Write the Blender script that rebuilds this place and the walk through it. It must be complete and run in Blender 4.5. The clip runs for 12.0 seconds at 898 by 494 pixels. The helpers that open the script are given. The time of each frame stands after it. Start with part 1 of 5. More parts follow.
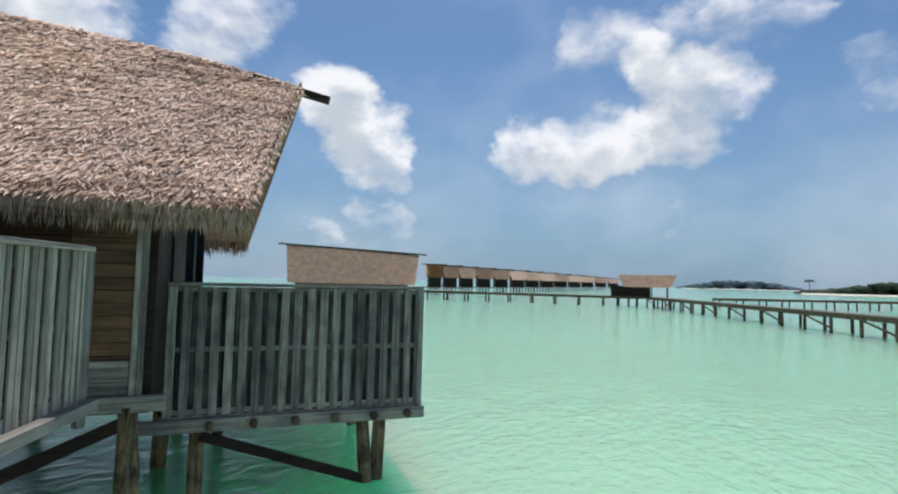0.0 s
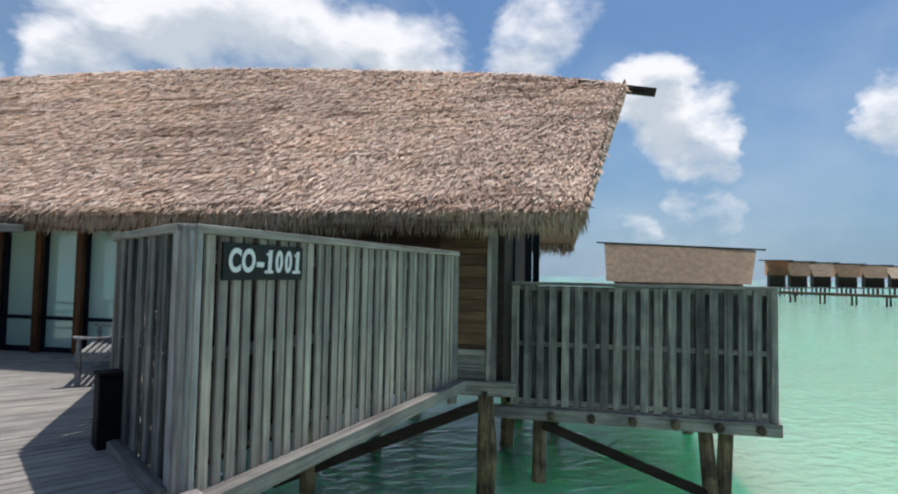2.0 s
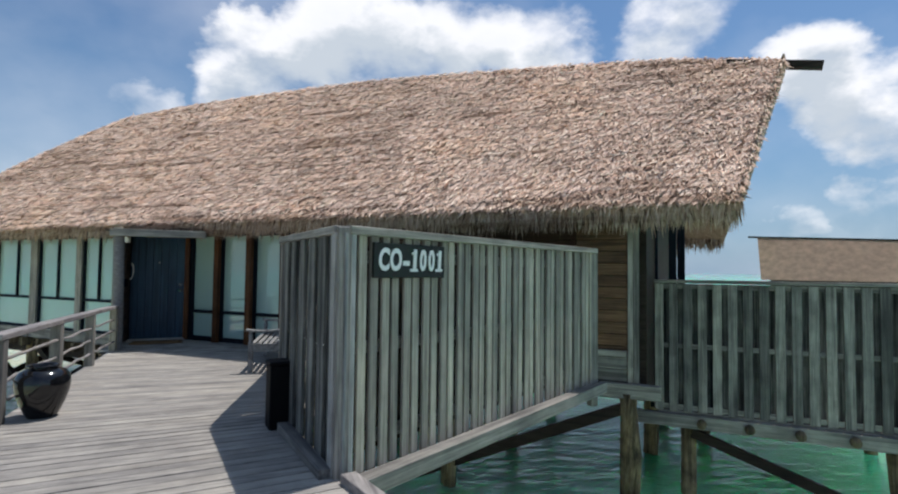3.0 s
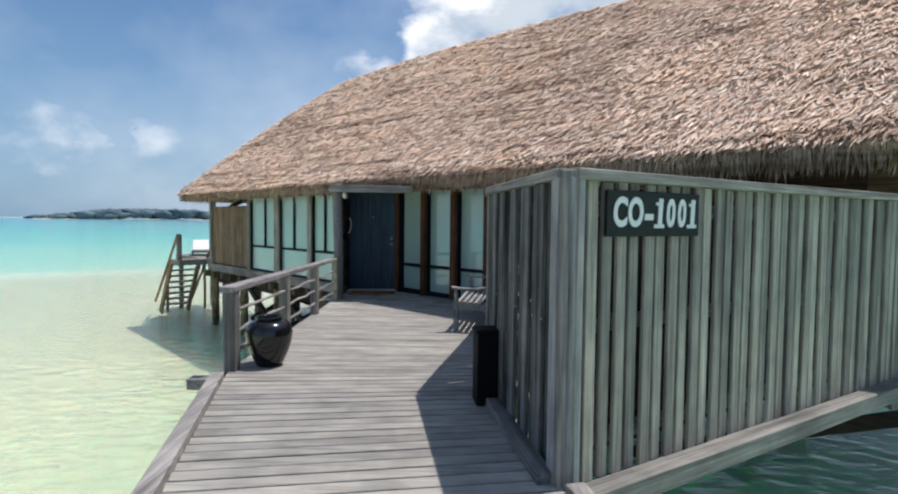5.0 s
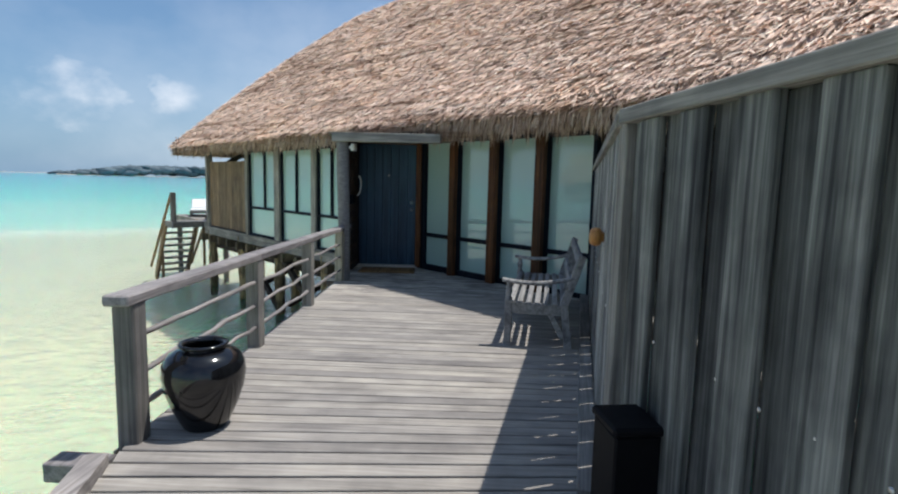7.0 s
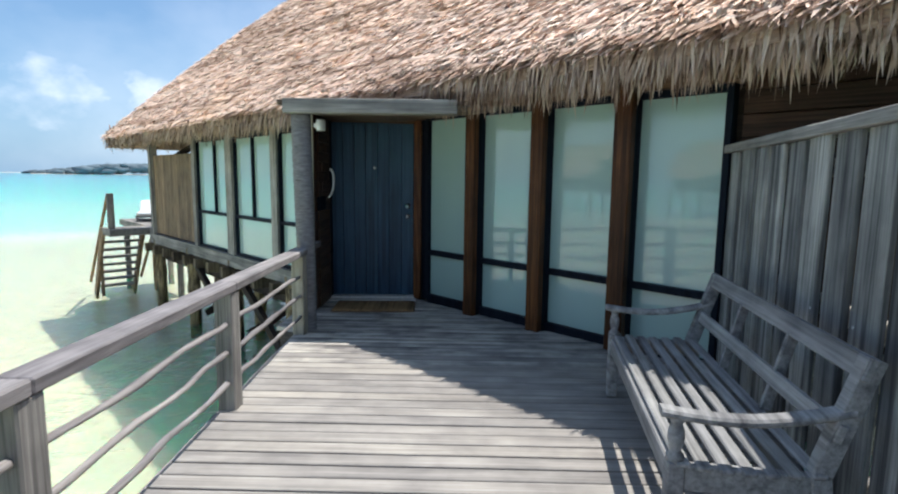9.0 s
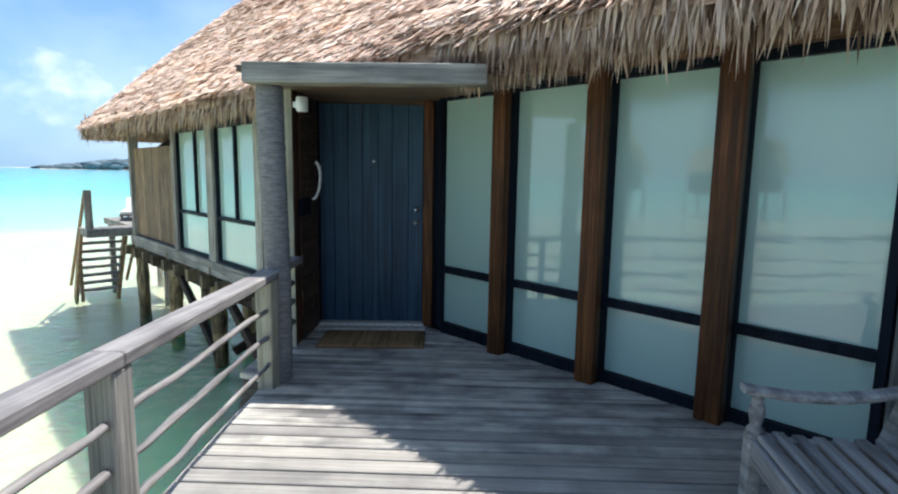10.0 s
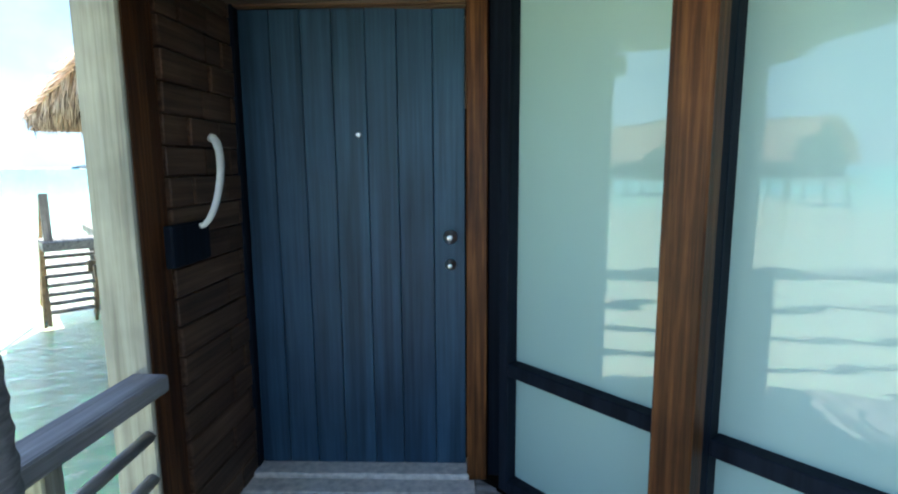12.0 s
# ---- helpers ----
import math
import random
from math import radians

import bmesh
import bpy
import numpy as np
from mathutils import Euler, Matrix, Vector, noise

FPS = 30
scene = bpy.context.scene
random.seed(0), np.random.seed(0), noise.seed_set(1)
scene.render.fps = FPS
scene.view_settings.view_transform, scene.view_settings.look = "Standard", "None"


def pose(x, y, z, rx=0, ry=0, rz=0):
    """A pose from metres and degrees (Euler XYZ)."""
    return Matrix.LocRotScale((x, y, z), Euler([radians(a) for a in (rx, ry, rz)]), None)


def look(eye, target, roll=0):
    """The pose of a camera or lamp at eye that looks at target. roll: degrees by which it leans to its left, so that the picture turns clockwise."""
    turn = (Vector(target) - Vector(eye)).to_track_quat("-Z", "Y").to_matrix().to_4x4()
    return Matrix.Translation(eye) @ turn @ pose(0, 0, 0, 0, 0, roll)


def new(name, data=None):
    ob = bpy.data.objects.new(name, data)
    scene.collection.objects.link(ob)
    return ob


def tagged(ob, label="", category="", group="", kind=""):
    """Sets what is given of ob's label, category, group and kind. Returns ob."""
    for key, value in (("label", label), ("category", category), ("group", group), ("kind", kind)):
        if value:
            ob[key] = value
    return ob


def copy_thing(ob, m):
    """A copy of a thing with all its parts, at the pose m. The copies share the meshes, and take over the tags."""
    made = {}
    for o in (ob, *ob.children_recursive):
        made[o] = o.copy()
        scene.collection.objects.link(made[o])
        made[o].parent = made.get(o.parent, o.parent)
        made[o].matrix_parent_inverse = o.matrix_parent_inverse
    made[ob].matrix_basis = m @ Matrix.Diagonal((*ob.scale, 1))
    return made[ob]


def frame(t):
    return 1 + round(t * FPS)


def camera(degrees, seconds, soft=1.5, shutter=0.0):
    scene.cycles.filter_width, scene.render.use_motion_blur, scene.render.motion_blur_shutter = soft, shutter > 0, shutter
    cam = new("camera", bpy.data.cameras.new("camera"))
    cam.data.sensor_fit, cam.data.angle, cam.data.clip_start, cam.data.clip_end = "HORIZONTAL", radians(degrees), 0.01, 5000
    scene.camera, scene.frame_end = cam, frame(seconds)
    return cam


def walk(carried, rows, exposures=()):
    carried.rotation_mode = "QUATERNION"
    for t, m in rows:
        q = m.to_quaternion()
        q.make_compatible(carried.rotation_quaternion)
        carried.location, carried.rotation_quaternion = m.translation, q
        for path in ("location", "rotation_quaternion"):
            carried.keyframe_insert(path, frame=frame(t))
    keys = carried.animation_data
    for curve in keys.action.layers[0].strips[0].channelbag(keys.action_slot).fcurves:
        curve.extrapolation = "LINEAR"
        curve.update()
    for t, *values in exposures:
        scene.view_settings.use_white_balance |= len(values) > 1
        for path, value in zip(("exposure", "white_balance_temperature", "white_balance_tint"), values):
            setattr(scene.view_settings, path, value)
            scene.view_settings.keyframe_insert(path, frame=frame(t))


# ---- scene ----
cam = camera(78.8, 12.0, soft=2.1)
PATH = [
    (0, (2.588, 1.736, 1.443), (4.404, 2.565, 1.566), 1.3),
    (0.5, (2.549, 1.736, 1.464), (4.227, 2.817, 1.579), 1.9),
    (1, (2.524, 1.781, 1.449), (4.015, 3.109, 1.553), 1.8),
    (1.5, (2.462, 1.842, 1.434), (3.757, 3.363, 1.536), 1.4),
    (2, (2.439, 1.907, 1.452), (3.532, 3.579, 1.546), 1.1),
    (2.5, (2.401, 1.928, 1.439), (3.275, 3.725, 1.53), 0.7),
    (3, (2.368, 1.936, 1.437), (3.039, 3.818, 1.521), 0.7),
    (3.5, (2.343, 1.957, 1.473), (2.826, 3.897, 1.528), 1.4),
    (5.5, (2.369, 3.346, 1.436), (2.272, 5.339, 1.294), 0.7),
    (6, (2.317, 3.922, 1.43), (2.221, 5.912, 1.249), 1.2),
    (6.5, (2.178, 4.546, 1.428), (2.086, 6.532, 1.215), 1.4),
    (8.5, (1.623, 7.483, 1.424), (1.554, 9.466, 1.167), 1.0),
    (9, (1.528, 8.198, 1.418), (1.493, 10.181, 1.164), 0.7),
    (9.5, (1.441, 8.901, 1.417), (1.433, 10.885, 1.163), 0.7),
    (10, (1.375, 9.642, 1.414), (1.318, 11.623, 1.147), 0.9),
    (10.5, (1.335, 10.369, 1.402), (1.258, 12.346, 1.109), 0.5),
    (11, (1.252, 11.112, 1.392), (1.131, 13.088, 1.104), 0.7),
    (11.2, (1.204, 11.424, 1.367), (1.074, 13.399, 1.08), 0.1),
    (11.5, (1.169, 11.844, 1.374), (1.021, 13.815, 1.071), 0.2),
    (12, (1.083, 12.544, 1.383), (0.922, 14.515, 1.085), -0.4),
]

EXPOSURES = [(0.0, -0.17, 6350, 11), (3.5, -0.03, 6350, 11), (5.5, 0.1, 6350, 11), (6.5, 0.08, 6350, 11), (8.5, 0.42, 6330, 10.5), (9.5, 0.69, 6240, 10),
             (10.5, 0.98, 6120, 8.5), (11.0, 1.2, 6090, 8), (11.5, 1.6, 6070, 7.5), (12.0, 2.0, 6050, 7.5)]
walk(cam, [(t, look(eye, target, roll)) for t, eye, target, roll in PATH], EXPOSURES)

# ---- light ----
SUN_DIR = Vector((0.63, 0.24, 1.91)).normalized()
sun = new("sun", bpy.data.lights.new("sun", "SUN"))
sun.data.energy, sun.data.angle, sun.data.color = 4.0, radians(0.55), (1.0, 0.955, 0.89)
sun.matrix_world = look(SUN_DIR * 60, (0, 0, 0))
BANKS = [  # each bank of cloud: bearing and height of its two ends, size of a puff in degrees, weight, number of puffs
    (53.6, 18.0, 58.3, 12.4, 3.7, 1.0, 4), (85, 21.3, 92.6, 17.6, 3.7, 1.0, 4), (71.5, 13.4, 91.5, 15.2, 3.2, 1.0, 6), (38.5, 23.4, 46.5, 23.7, 3.5, 0.8, 3),
    (78, 23.5, 99, 23.6, 3.3, 0.58, 5), (51, 4.6, 61, 6.7, 2.1, 0.68, 3), (86, 7.2, 92, 9.1, 2.2, 0.55, 3), (-3.3, 17.2, 8.8, 24, 4.3, 1.0, 4),
    (9, 24, 31, 22, 4.2, 0.95, 5), (-11.4, 15, -10, 15.6, 2.1, 0.42, 2), (-31, 8.2, -22, 6.8, 2.8, 0.37, 5), (-41, 6.8, -34, 5.4, 2.8, 0.34, 4),
    (103.5, 19.5, 105, 14, 2.2, 0.5, 2)]
CLOUDS = []
puff = random.Random(8)
for a0, e0, a1, e1, r, weight, count in BANKS:
    for k in range(count):
        f = (k + 0.5) / count
        a = radians(a0 + (a1 - a0) * f + puff.uniform(-0.5, 0.5))
        e = radians(e0 + (e1 - e0) * f + puff.uniform(-0.7, 0.7))
        CLOUDS.append((math.sin(a) * math.cos(e), math.cos(a) * math.cos(e), math.sin(e), r * puff.uniform(0.8, 1.15), weight))


def build_world():
    world = bpy.data.worlds.new("sky")
    scene.world = world
    world.use_nodes = True
    nt = world.node_tree
    nt.nodes.clear()
    N, L = nt.nodes.new, nt.links.new
    out, bg = N("ShaderNodeOutputWorld"), N("ShaderNodeBackground")
    sky = N("ShaderNodeTexSky")
    sky.sky_type, sky.sun_disc = "NISHITA", False
    sky.sun_elevation = math.asin(SUN_DIR.z)
    sky.sun_rotation = math.atan2(SUN_DIR.x, SUN_DIR.y)
    sky.air_density, sky.dust_density, sky.ozone_density = 1.0, 1.6, 2.5
    co = N("ShaderNodeTexCoord")
    nz = N("ShaderNodeTexNoise")
    nz.inputs["Scale"].default_value, nz.inputs["Detail"].default_value, nz.inputs["Roughness"].default_value = 5.5, 7.0, 0.55
    stretch = N("ShaderNodeMapping")
    stretch.inputs["Scale"].default_value = (1.0, 1.0, 1.5)
    L(co.outputs["Generated"], stretch.inputs[0])
    L(stretch.outputs[0], nz.inputs["Vector"])

    def mth(op, a, b, clamp=False):
        m = N("ShaderNodeMath")
        m.operation, m.use_clamp = op, clamp
        for k, v in enumerate((a, b)):
            if isinstance(v, (int, float)):
                m.inputs[k].default_value = v
            else:
                L(v, m.inputs[k])
        return m.outputs[0]

    curl = N("ShaderNodeTexNoise")
    curl.inputs["Scale"].default_value, curl.inputs["Detail"].default_value, curl.inputs["Roughness"].default_value = 7.0, 5.0, 0.6
    L(stretch.outputs[0], curl.inputs["Vector"])
    centred = N("ShaderNodeVectorMath")
    centred.inputs[1].default_value = (-0.5, -0.5, -0.5)
    L(curl.outputs["Color"], centred.inputs[0])
    push = N("ShaderNodeVectorMath")
    push.operation = "MULTIPLY_ADD"
    push.inputs[1].default_value = (0.17, 0.17, 0.11)
    L(centred.outputs[0], push.inputs[0])
    L(co.outputs["Generated"], push.inputs[2])
    bent = N("ShaderNodeVectorMath")
    bent.operation = "NORMALIZE"
    L(push.outputs[0], bent.inputs[0])
    total = shade = None
    for x, y, z, r, weight in CLOUDS:
        dot = N("ShaderNodeVectorMath")
        dot.operation = "DOT_PRODUCT"
        v = Vector((x, y, z)).normalized()
        dot.inputs[1].default_value = v
        L(bent.outputs[0], dot.inputs[0])
        rng = N("ShaderNodeMapRange")
        rng.interpolation_type = "SMOOTHSTEP"
        rng.inputs["From Min"].default_value = math.cos(radians(r * 1.55))
        rng.inputs["From Max"].default_value = 1.0
        rng.inputs["To Max"].default_value = weight
        L(dot.outputs["Value"], rng.inputs["Value"])
        total = rng.outputs[0] if total is None else mth("MAXIMUM", total, rng.outputs[0])
        # the flat underside of each heap
        dip = N("ShaderNodeVectorMath")
        dip.operation = "DOT_PRODUCT"
        dip.inputs[1].default_value = (v - Vector((0, 0, math.sin(radians(r * 0.75))))).normalized()
        L(bent.outputs[0], dip.inputs[0])
        flat = N("ShaderNodeMapRange")
        flat.interpolation_type = "SMOOTHSTEP"
        flat.inputs["From Min"].default_value = math.cos(radians(r * 1.15))
        flat.inputs["From Max"].default_value = math.cos(radians(r * 0.2))
        flat.inputs["To Max"].default_value = weight
        L(dip.outputs["Value"], flat.inputs["Value"])
        shade = flat.outputs[0] if shade is None else mth("MAXIMUM", shade, flat.outputs[0])
    # thin veil everywhere, dense heaps at the named places
    wide = N("ShaderNodeTexNoise")
    wide.inputs["Scale"].default_value, wide.inputs["Detail"].default_value = 2.6, 6.0
    L(stretch.outputs[0], wide.inputs["Vector"])
    heap = mth("ADD", mth("MULTIPLY", total, 0.95), mth("MULTIPLY", mth("MULTIPLY", mth("SUBTRACT", nz.outputs["Fac"], 0.5), 2.3), mth("ADD", total, 0.3, True)))
    dense = N("ShaderNodeMapRange")
    dense.interpolation_type = "SMOOTHSTEP"
    dense.inputs["From Min"].default_value, dense.inputs["From Max"].default_value = 0.2, 1.02
    L(heap, dense.inputs["Value"])
    veil = N("ShaderNodeMapRange")
    veil.inputs["From Min"].default_value, veil.inputs["From Max"].default_value, veil.inputs["To Max"].default_value = 0.42, 0.74, 0.28
    L(wide.outputs["Fac"], veil.inputs["Value"])
    cover = mth("MAXIMUM", dense.outputs[0], veil.outputs[0])
    # thick middles of the heaps turn grey
    core = N("ShaderNodeMapRange")
    core.inputs["From Min"].default_value, core.inputs["From Max"].default_value = 0.8, 1.6
    L(heap, core.inputs["Value"])
    tone = N("ShaderNodeMix")
    tone.data_type = "RGBA"
    tone.inputs["A"].default_value, tone.inputs["B"].default_value = (CLOUD_W, CLOUD_W, CLOUD_W * 1.01, 1), (CLOUD_W * 0.58, CLOUD_W * 0.64, CLOUD_W * 0.70, 1)
    lit = N("ShaderNodeTexNoise")
    lit.inputs["Scale"].default_value, lit.inputs["Detail"].default_value, lit.inputs["Roughness"].default_value = 5.5, 7.0, 0.55
    lift = N("ShaderNodeVectorMath")
    lift.inputs[1].default_value = (0.012, 0.0, 0.04)
    L(stretch.outputs[0], lift.inputs[0])
    L(lift.outputs[0], lit.inputs["Vector"])
    relief = mth("MULTIPLY", mth("SUBTRACT", lit.outputs["Fac"], nz.outputs["Fac"]), 3.2)
    grey = mth("ADD", mth("MULTIPLY", shade, 1.0), relief, True)
    L(mth("MAXIMUM", grey, mth("MULTIPLY", core.outputs[0], 0.35), True), tone.inputs["Factor"])
    mix = N("ShaderNodeMix")
    mix.data_type = "RGBA"
    L(cover, mix.inputs["Factor"])
    up = N("ShaderNodeSeparateXYZ")
    L(co.outputs["Generated"], up.inputs[0])
    low = N("ShaderNodeMapRange")
    low.inputs["From Min"].default_value, low.inputs["From Max"].default_value = 0.0, 0.4
    low.inputs["To Min"].default_value, low.inputs["To Max"].default_value = 0.72, 0.0
    L(up.outputs[2], low.inputs["Value"])
    haze = N("ShaderNodeMix")
    haze.data_type = "RGBA"
    haze.inputs["B"].default_value = (HAZE * 0.47, HAZE * 0.72, HAZE * 1.0, 1)
    L(low.outputs[0], haze.inputs["Factor"])
    gain = N("ShaderNodeMix")
    gain.data_type, gain.blend_type = "RGBA", "MULTIPLY"
    gain.inputs["Factor"].default_value, gain.inputs["B"].default_value = 1.0, (0.72, 0.97, 1.13, 1)
    L(sky.outputs[0], gain.inputs["A"])
    L(gain.outputs["Result"], haze.inputs["A"])
    L(haze.outputs["Result"], mix.inputs["A"])
    L(tone.outputs["Result"], mix.inputs["B"])
    L(mix.outputs["Result"], bg.inputs["Color"])
    bg.inputs["Strength"].default_value = 0.095
    L(bg.outputs[0], out.inputs[0])


CLOUD_W, HAZE = 11.5, 6.8
build_world()

# ---- materials ----


def material(name, rough=0.7, metal=0.0, spec=0.4):
    m = bpy.data.materials.new(name)
    m.use_nodes = True
    b = m.node_tree.nodes["Principled BSDF"]
    b.inputs["Roughness"].default_value, b.inputs["Metallic"].default_value = rough, metal
    b.inputs["Specular IOR Level"].default_value = spec
    return m, m.node_tree, b


def node(nt, kind, **values):
    n = nt.nodes.new("ShaderNode" + kind)
    for k, v in values.items():
        n.inputs[k.replace("_", " ")].default_value = v
    return n


def ramp(nt, fac, stops):
    r = nt.nodes.new("ShaderNodeValToRGB")
    while len(r.color_ramp.elements) < len(stops):
        r.color_ramp.elements.new(0.5)
    for e, (p, c) in zip(r.color_ramp.elements, stops):
        e.position, e.color = p, (*c, 1)
    nt.links.new(fac, r.inputs[0])
    return r.outputs[0]


def mixed(nt, fac, a, b, blend="MIX"):
    m = nt.nodes.new("ShaderNodeMix")
    m.data_type, m.blend_type = "RGBA", blend
    for sock, v in (("Factor", fac), ("A", a), ("B", b)):
        if isinstance(v, (int, float)):
            m.inputs[sock].default_value = v
        elif isinstance(v, tuple):
            m.inputs[sock].default_value = (*v, 1)
        else:
            nt.links.new(v, m.inputs[sock])
    return m.outputs["Result"]


def bump(nt, b, height, strength=0.3, distance=0.01):
    n = node(nt, "Bump", Strength=strength, Distance=distance)
    nt.links.new(height, n.inputs["Height"])
    nt.links.new(n.outputs[0], b.inputs["Normal"])


def shifted(nt, scale, source="Object"):
    """Object coordinates moved by the object's own random number, then scaled."""
    co, info = nt.nodes.new("ShaderNodeTexCoord"), nt.nodes.new("ShaderNodeObjectInfo")
    mul = nt.nodes.new("ShaderNodeMath")
    mul.operation = "MULTIPLY"
    mul.inputs[1].default_value = 57.0
    nt.links.new(info.outputs["Random"], mul.inputs[0])
    add = nt.nodes.new("ShaderNodeVectorMath")
    nt.links.new(co.outputs[source], add.inputs[0])
    nt.links.new(mul.outputs[0], add.inputs[1])
    mp = node(nt, "Mapping", Scale=scale)
    nt.links.new(add.outputs[0], mp.inputs[0])
    return mp.outputs[0], info.outputs["Random"], add.outputs[0]


def wood(name, dark, mid, light, axis=0, rough=0.8, spread=0.5, spec=0.25, relief=0.5, stain=0.35, streak=0.25):
    m, nt, b = material(name, rough, 0, spec)
    sc = [55.0, 55.0, 55.0]
    sc[axis] = 1.7
    v, rnd, raw = shifted(nt, sc)
    n1 = node(nt, "TexNoise", Scale=1.0, Detail=6.0, Roughness=0.65)
    nt.links.new(v, n1.inputs["Vector"])
    n2 = node(nt, "TexNoise", Scale=2.2, Detail=4.0, Roughness=0.6)
    nt.links.new(raw, n2.inputs["Vector"])
    col = ramp(nt, n1.outputs["Fac"], [(0.25, dark), (0.5, mid), (0.75, light)])
    hi, lo = 1 + spread * 0.5, 1 - spread * 0.5
    tint = ramp(nt, rnd, [(0.0, (lo, lo, lo * 1.02)), (0.5, (1, 1, 1)), (1.0, (hi, hi * 0.99, hi * 0.96))])
    col = mixed(nt, 1.0, col, tint, "MULTIPLY")
    patch = ramp(nt, n2.outputs["Fac"], [(0.35, (1 - stain, 1 - stain, 1 - stain * 0.95)), (0.62, (1, 1, 1)), (0.85, (1.1, 1.09, 1.06))])
    col = mixed(nt, 1.0, col, patch, "MULTIPLY")
    sc = [16.0, 16.0, 16.0]
    sc[axis] = 0.5
    mp = node(nt, "Mapping", Scale=sc)
    nt.links.new(raw, mp.inputs[0])
    n3 = node(nt, "TexNoise", Scale=1.0, Detail=3.0, Roughness=0.5)
    nt.links.new(mp.outputs[0], n3.inputs["Vector"])
    run = ramp(nt, n3.outputs["Fac"], [(0.34, (1 - 1.6 * streak, 1 - 1.6 * streak, 1 - 1.55 * streak)), (0.5, (1, 1, 1)), (0.72, (1 + 0.5 * streak, 1 + 0.48 * streak, 1 + 0.44 * streak))])
    col = mixed(nt, 1.0, col, run, "MULTIPLY")
    nt.links.new(col, b.inputs["Base Color"])
    bump(nt, b, n1.outputs["Fac"], relief, 0.004)
    return m


GREY = ((0.125, 0.117, 0.104), (0.28, 0.263, 0.235), (0.435, 0.41, 0.365))
grey_x = wood("weathered_grey_timber", *GREY, axis=0)
grey_z = wood("weathered_grey_timber_upright", *GREY, axis=2, spread=0.7)
deck_wood = wood("silvered_deck_timber", (0.26, 0.236, 0.208), (0.35, 0.324, 0.288), (0.44, 0.41, 0.368), axis=0, spread=0.36, rough=0.75, stain=0.34, streak=0.13)
rail_wood = wood("sun_bleached_rail_timber", (0.17, 0.15, 0.14), (0.31, 0.285, 0.27), (0.43, 0.40, 0.38), axis=1, spread=0.25)
bench_wood = wood("silver_grey_teak", (0.16, 0.157, 0.15), (0.325, 0.32, 0.305), (0.45, 0.445, 0.425), axis=1, spread=0.3)
brown_z = wood("varnished_brown_timber_upright", (0.026, 0.0095, 0.004), (0.10, 0.036, 0.011), (0.24, 0.095, 0.028), axis=2, rough=0.45, spec=0.2, spread=0.3)
brown_x = wood("brown_cladding_timber", (0.06, 0.031, 0.016), (0.165, 0.09, 0.048), (0.28, 0.16, 0.085), axis=0, rough=0.6, spread=0.5)
shingle_wood = wood("dark_brown_shingle_timber", (0.04, 0.02, 0.012), (0.11, 0.06, 0.034), (0.19, 0.11, 0.065), axis=1, rough=0.5, spread=0.35, relief=0.3)
tan_z = wood("tan_cladding_timber", (0.16, 0.10, 0.055), (0.30, 0.20, 0.11), (0.42, 0.30, 0.18), axis=2, rough=0.75, spread=0.5)
soffit_x = wood("soffit_boards_timber", (0.10, 0.06, 0.042), (0.20, 0.13, 0.092), (0.30, 0.205, 0.145), axis=0, rough=0.5, spread=0.4)
pile_z = wood("wet_pile_timber", (0.07, 0.05, 0.03), (0.17, 0.13, 0.08), (0.30, 0.24, 0.15), axis=2, spread=0.4, stain=0.6)
pile_bark = wood("yellowish_pile_timber", (0.13, 0.085, 0.035), (0.40, 0.30, 0.15), (0.58, 0.47, 0.28), axis=2, spread=0.4, stain=0.75, streak=0.4)
navy_z = wood("navy_painted_boards", (0.02, 0.051, 0.085), (0.034, 0.08, 0.13), (0.052, 0.108, 0.17), axis=2, rough=0.42, spread=0.18, spec=0.28, relief=0.15, stain=0.2)
frame_navy = wood("dark_navy_frame_paint", (0.006, 0.009, 0.015), (0.009, 0.013, 0.021), (0.014, 0.019, 0.03), axis=2, rough=0.6, spread=0.2, spec=0.1, relief=0.1, stain=0.2)
coir = wood("coir_fibre", (0.2, 0.115, 0.05), (0.34, 0.205, 0.09), (0.45, 0.29, 0.14), axis=1, rough=0.95, relief=0.9, spread=0.1)
# near-black base: shade inside and under the houses is put into the colour
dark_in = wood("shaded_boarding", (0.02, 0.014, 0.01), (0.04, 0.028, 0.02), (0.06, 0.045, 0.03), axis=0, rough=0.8)


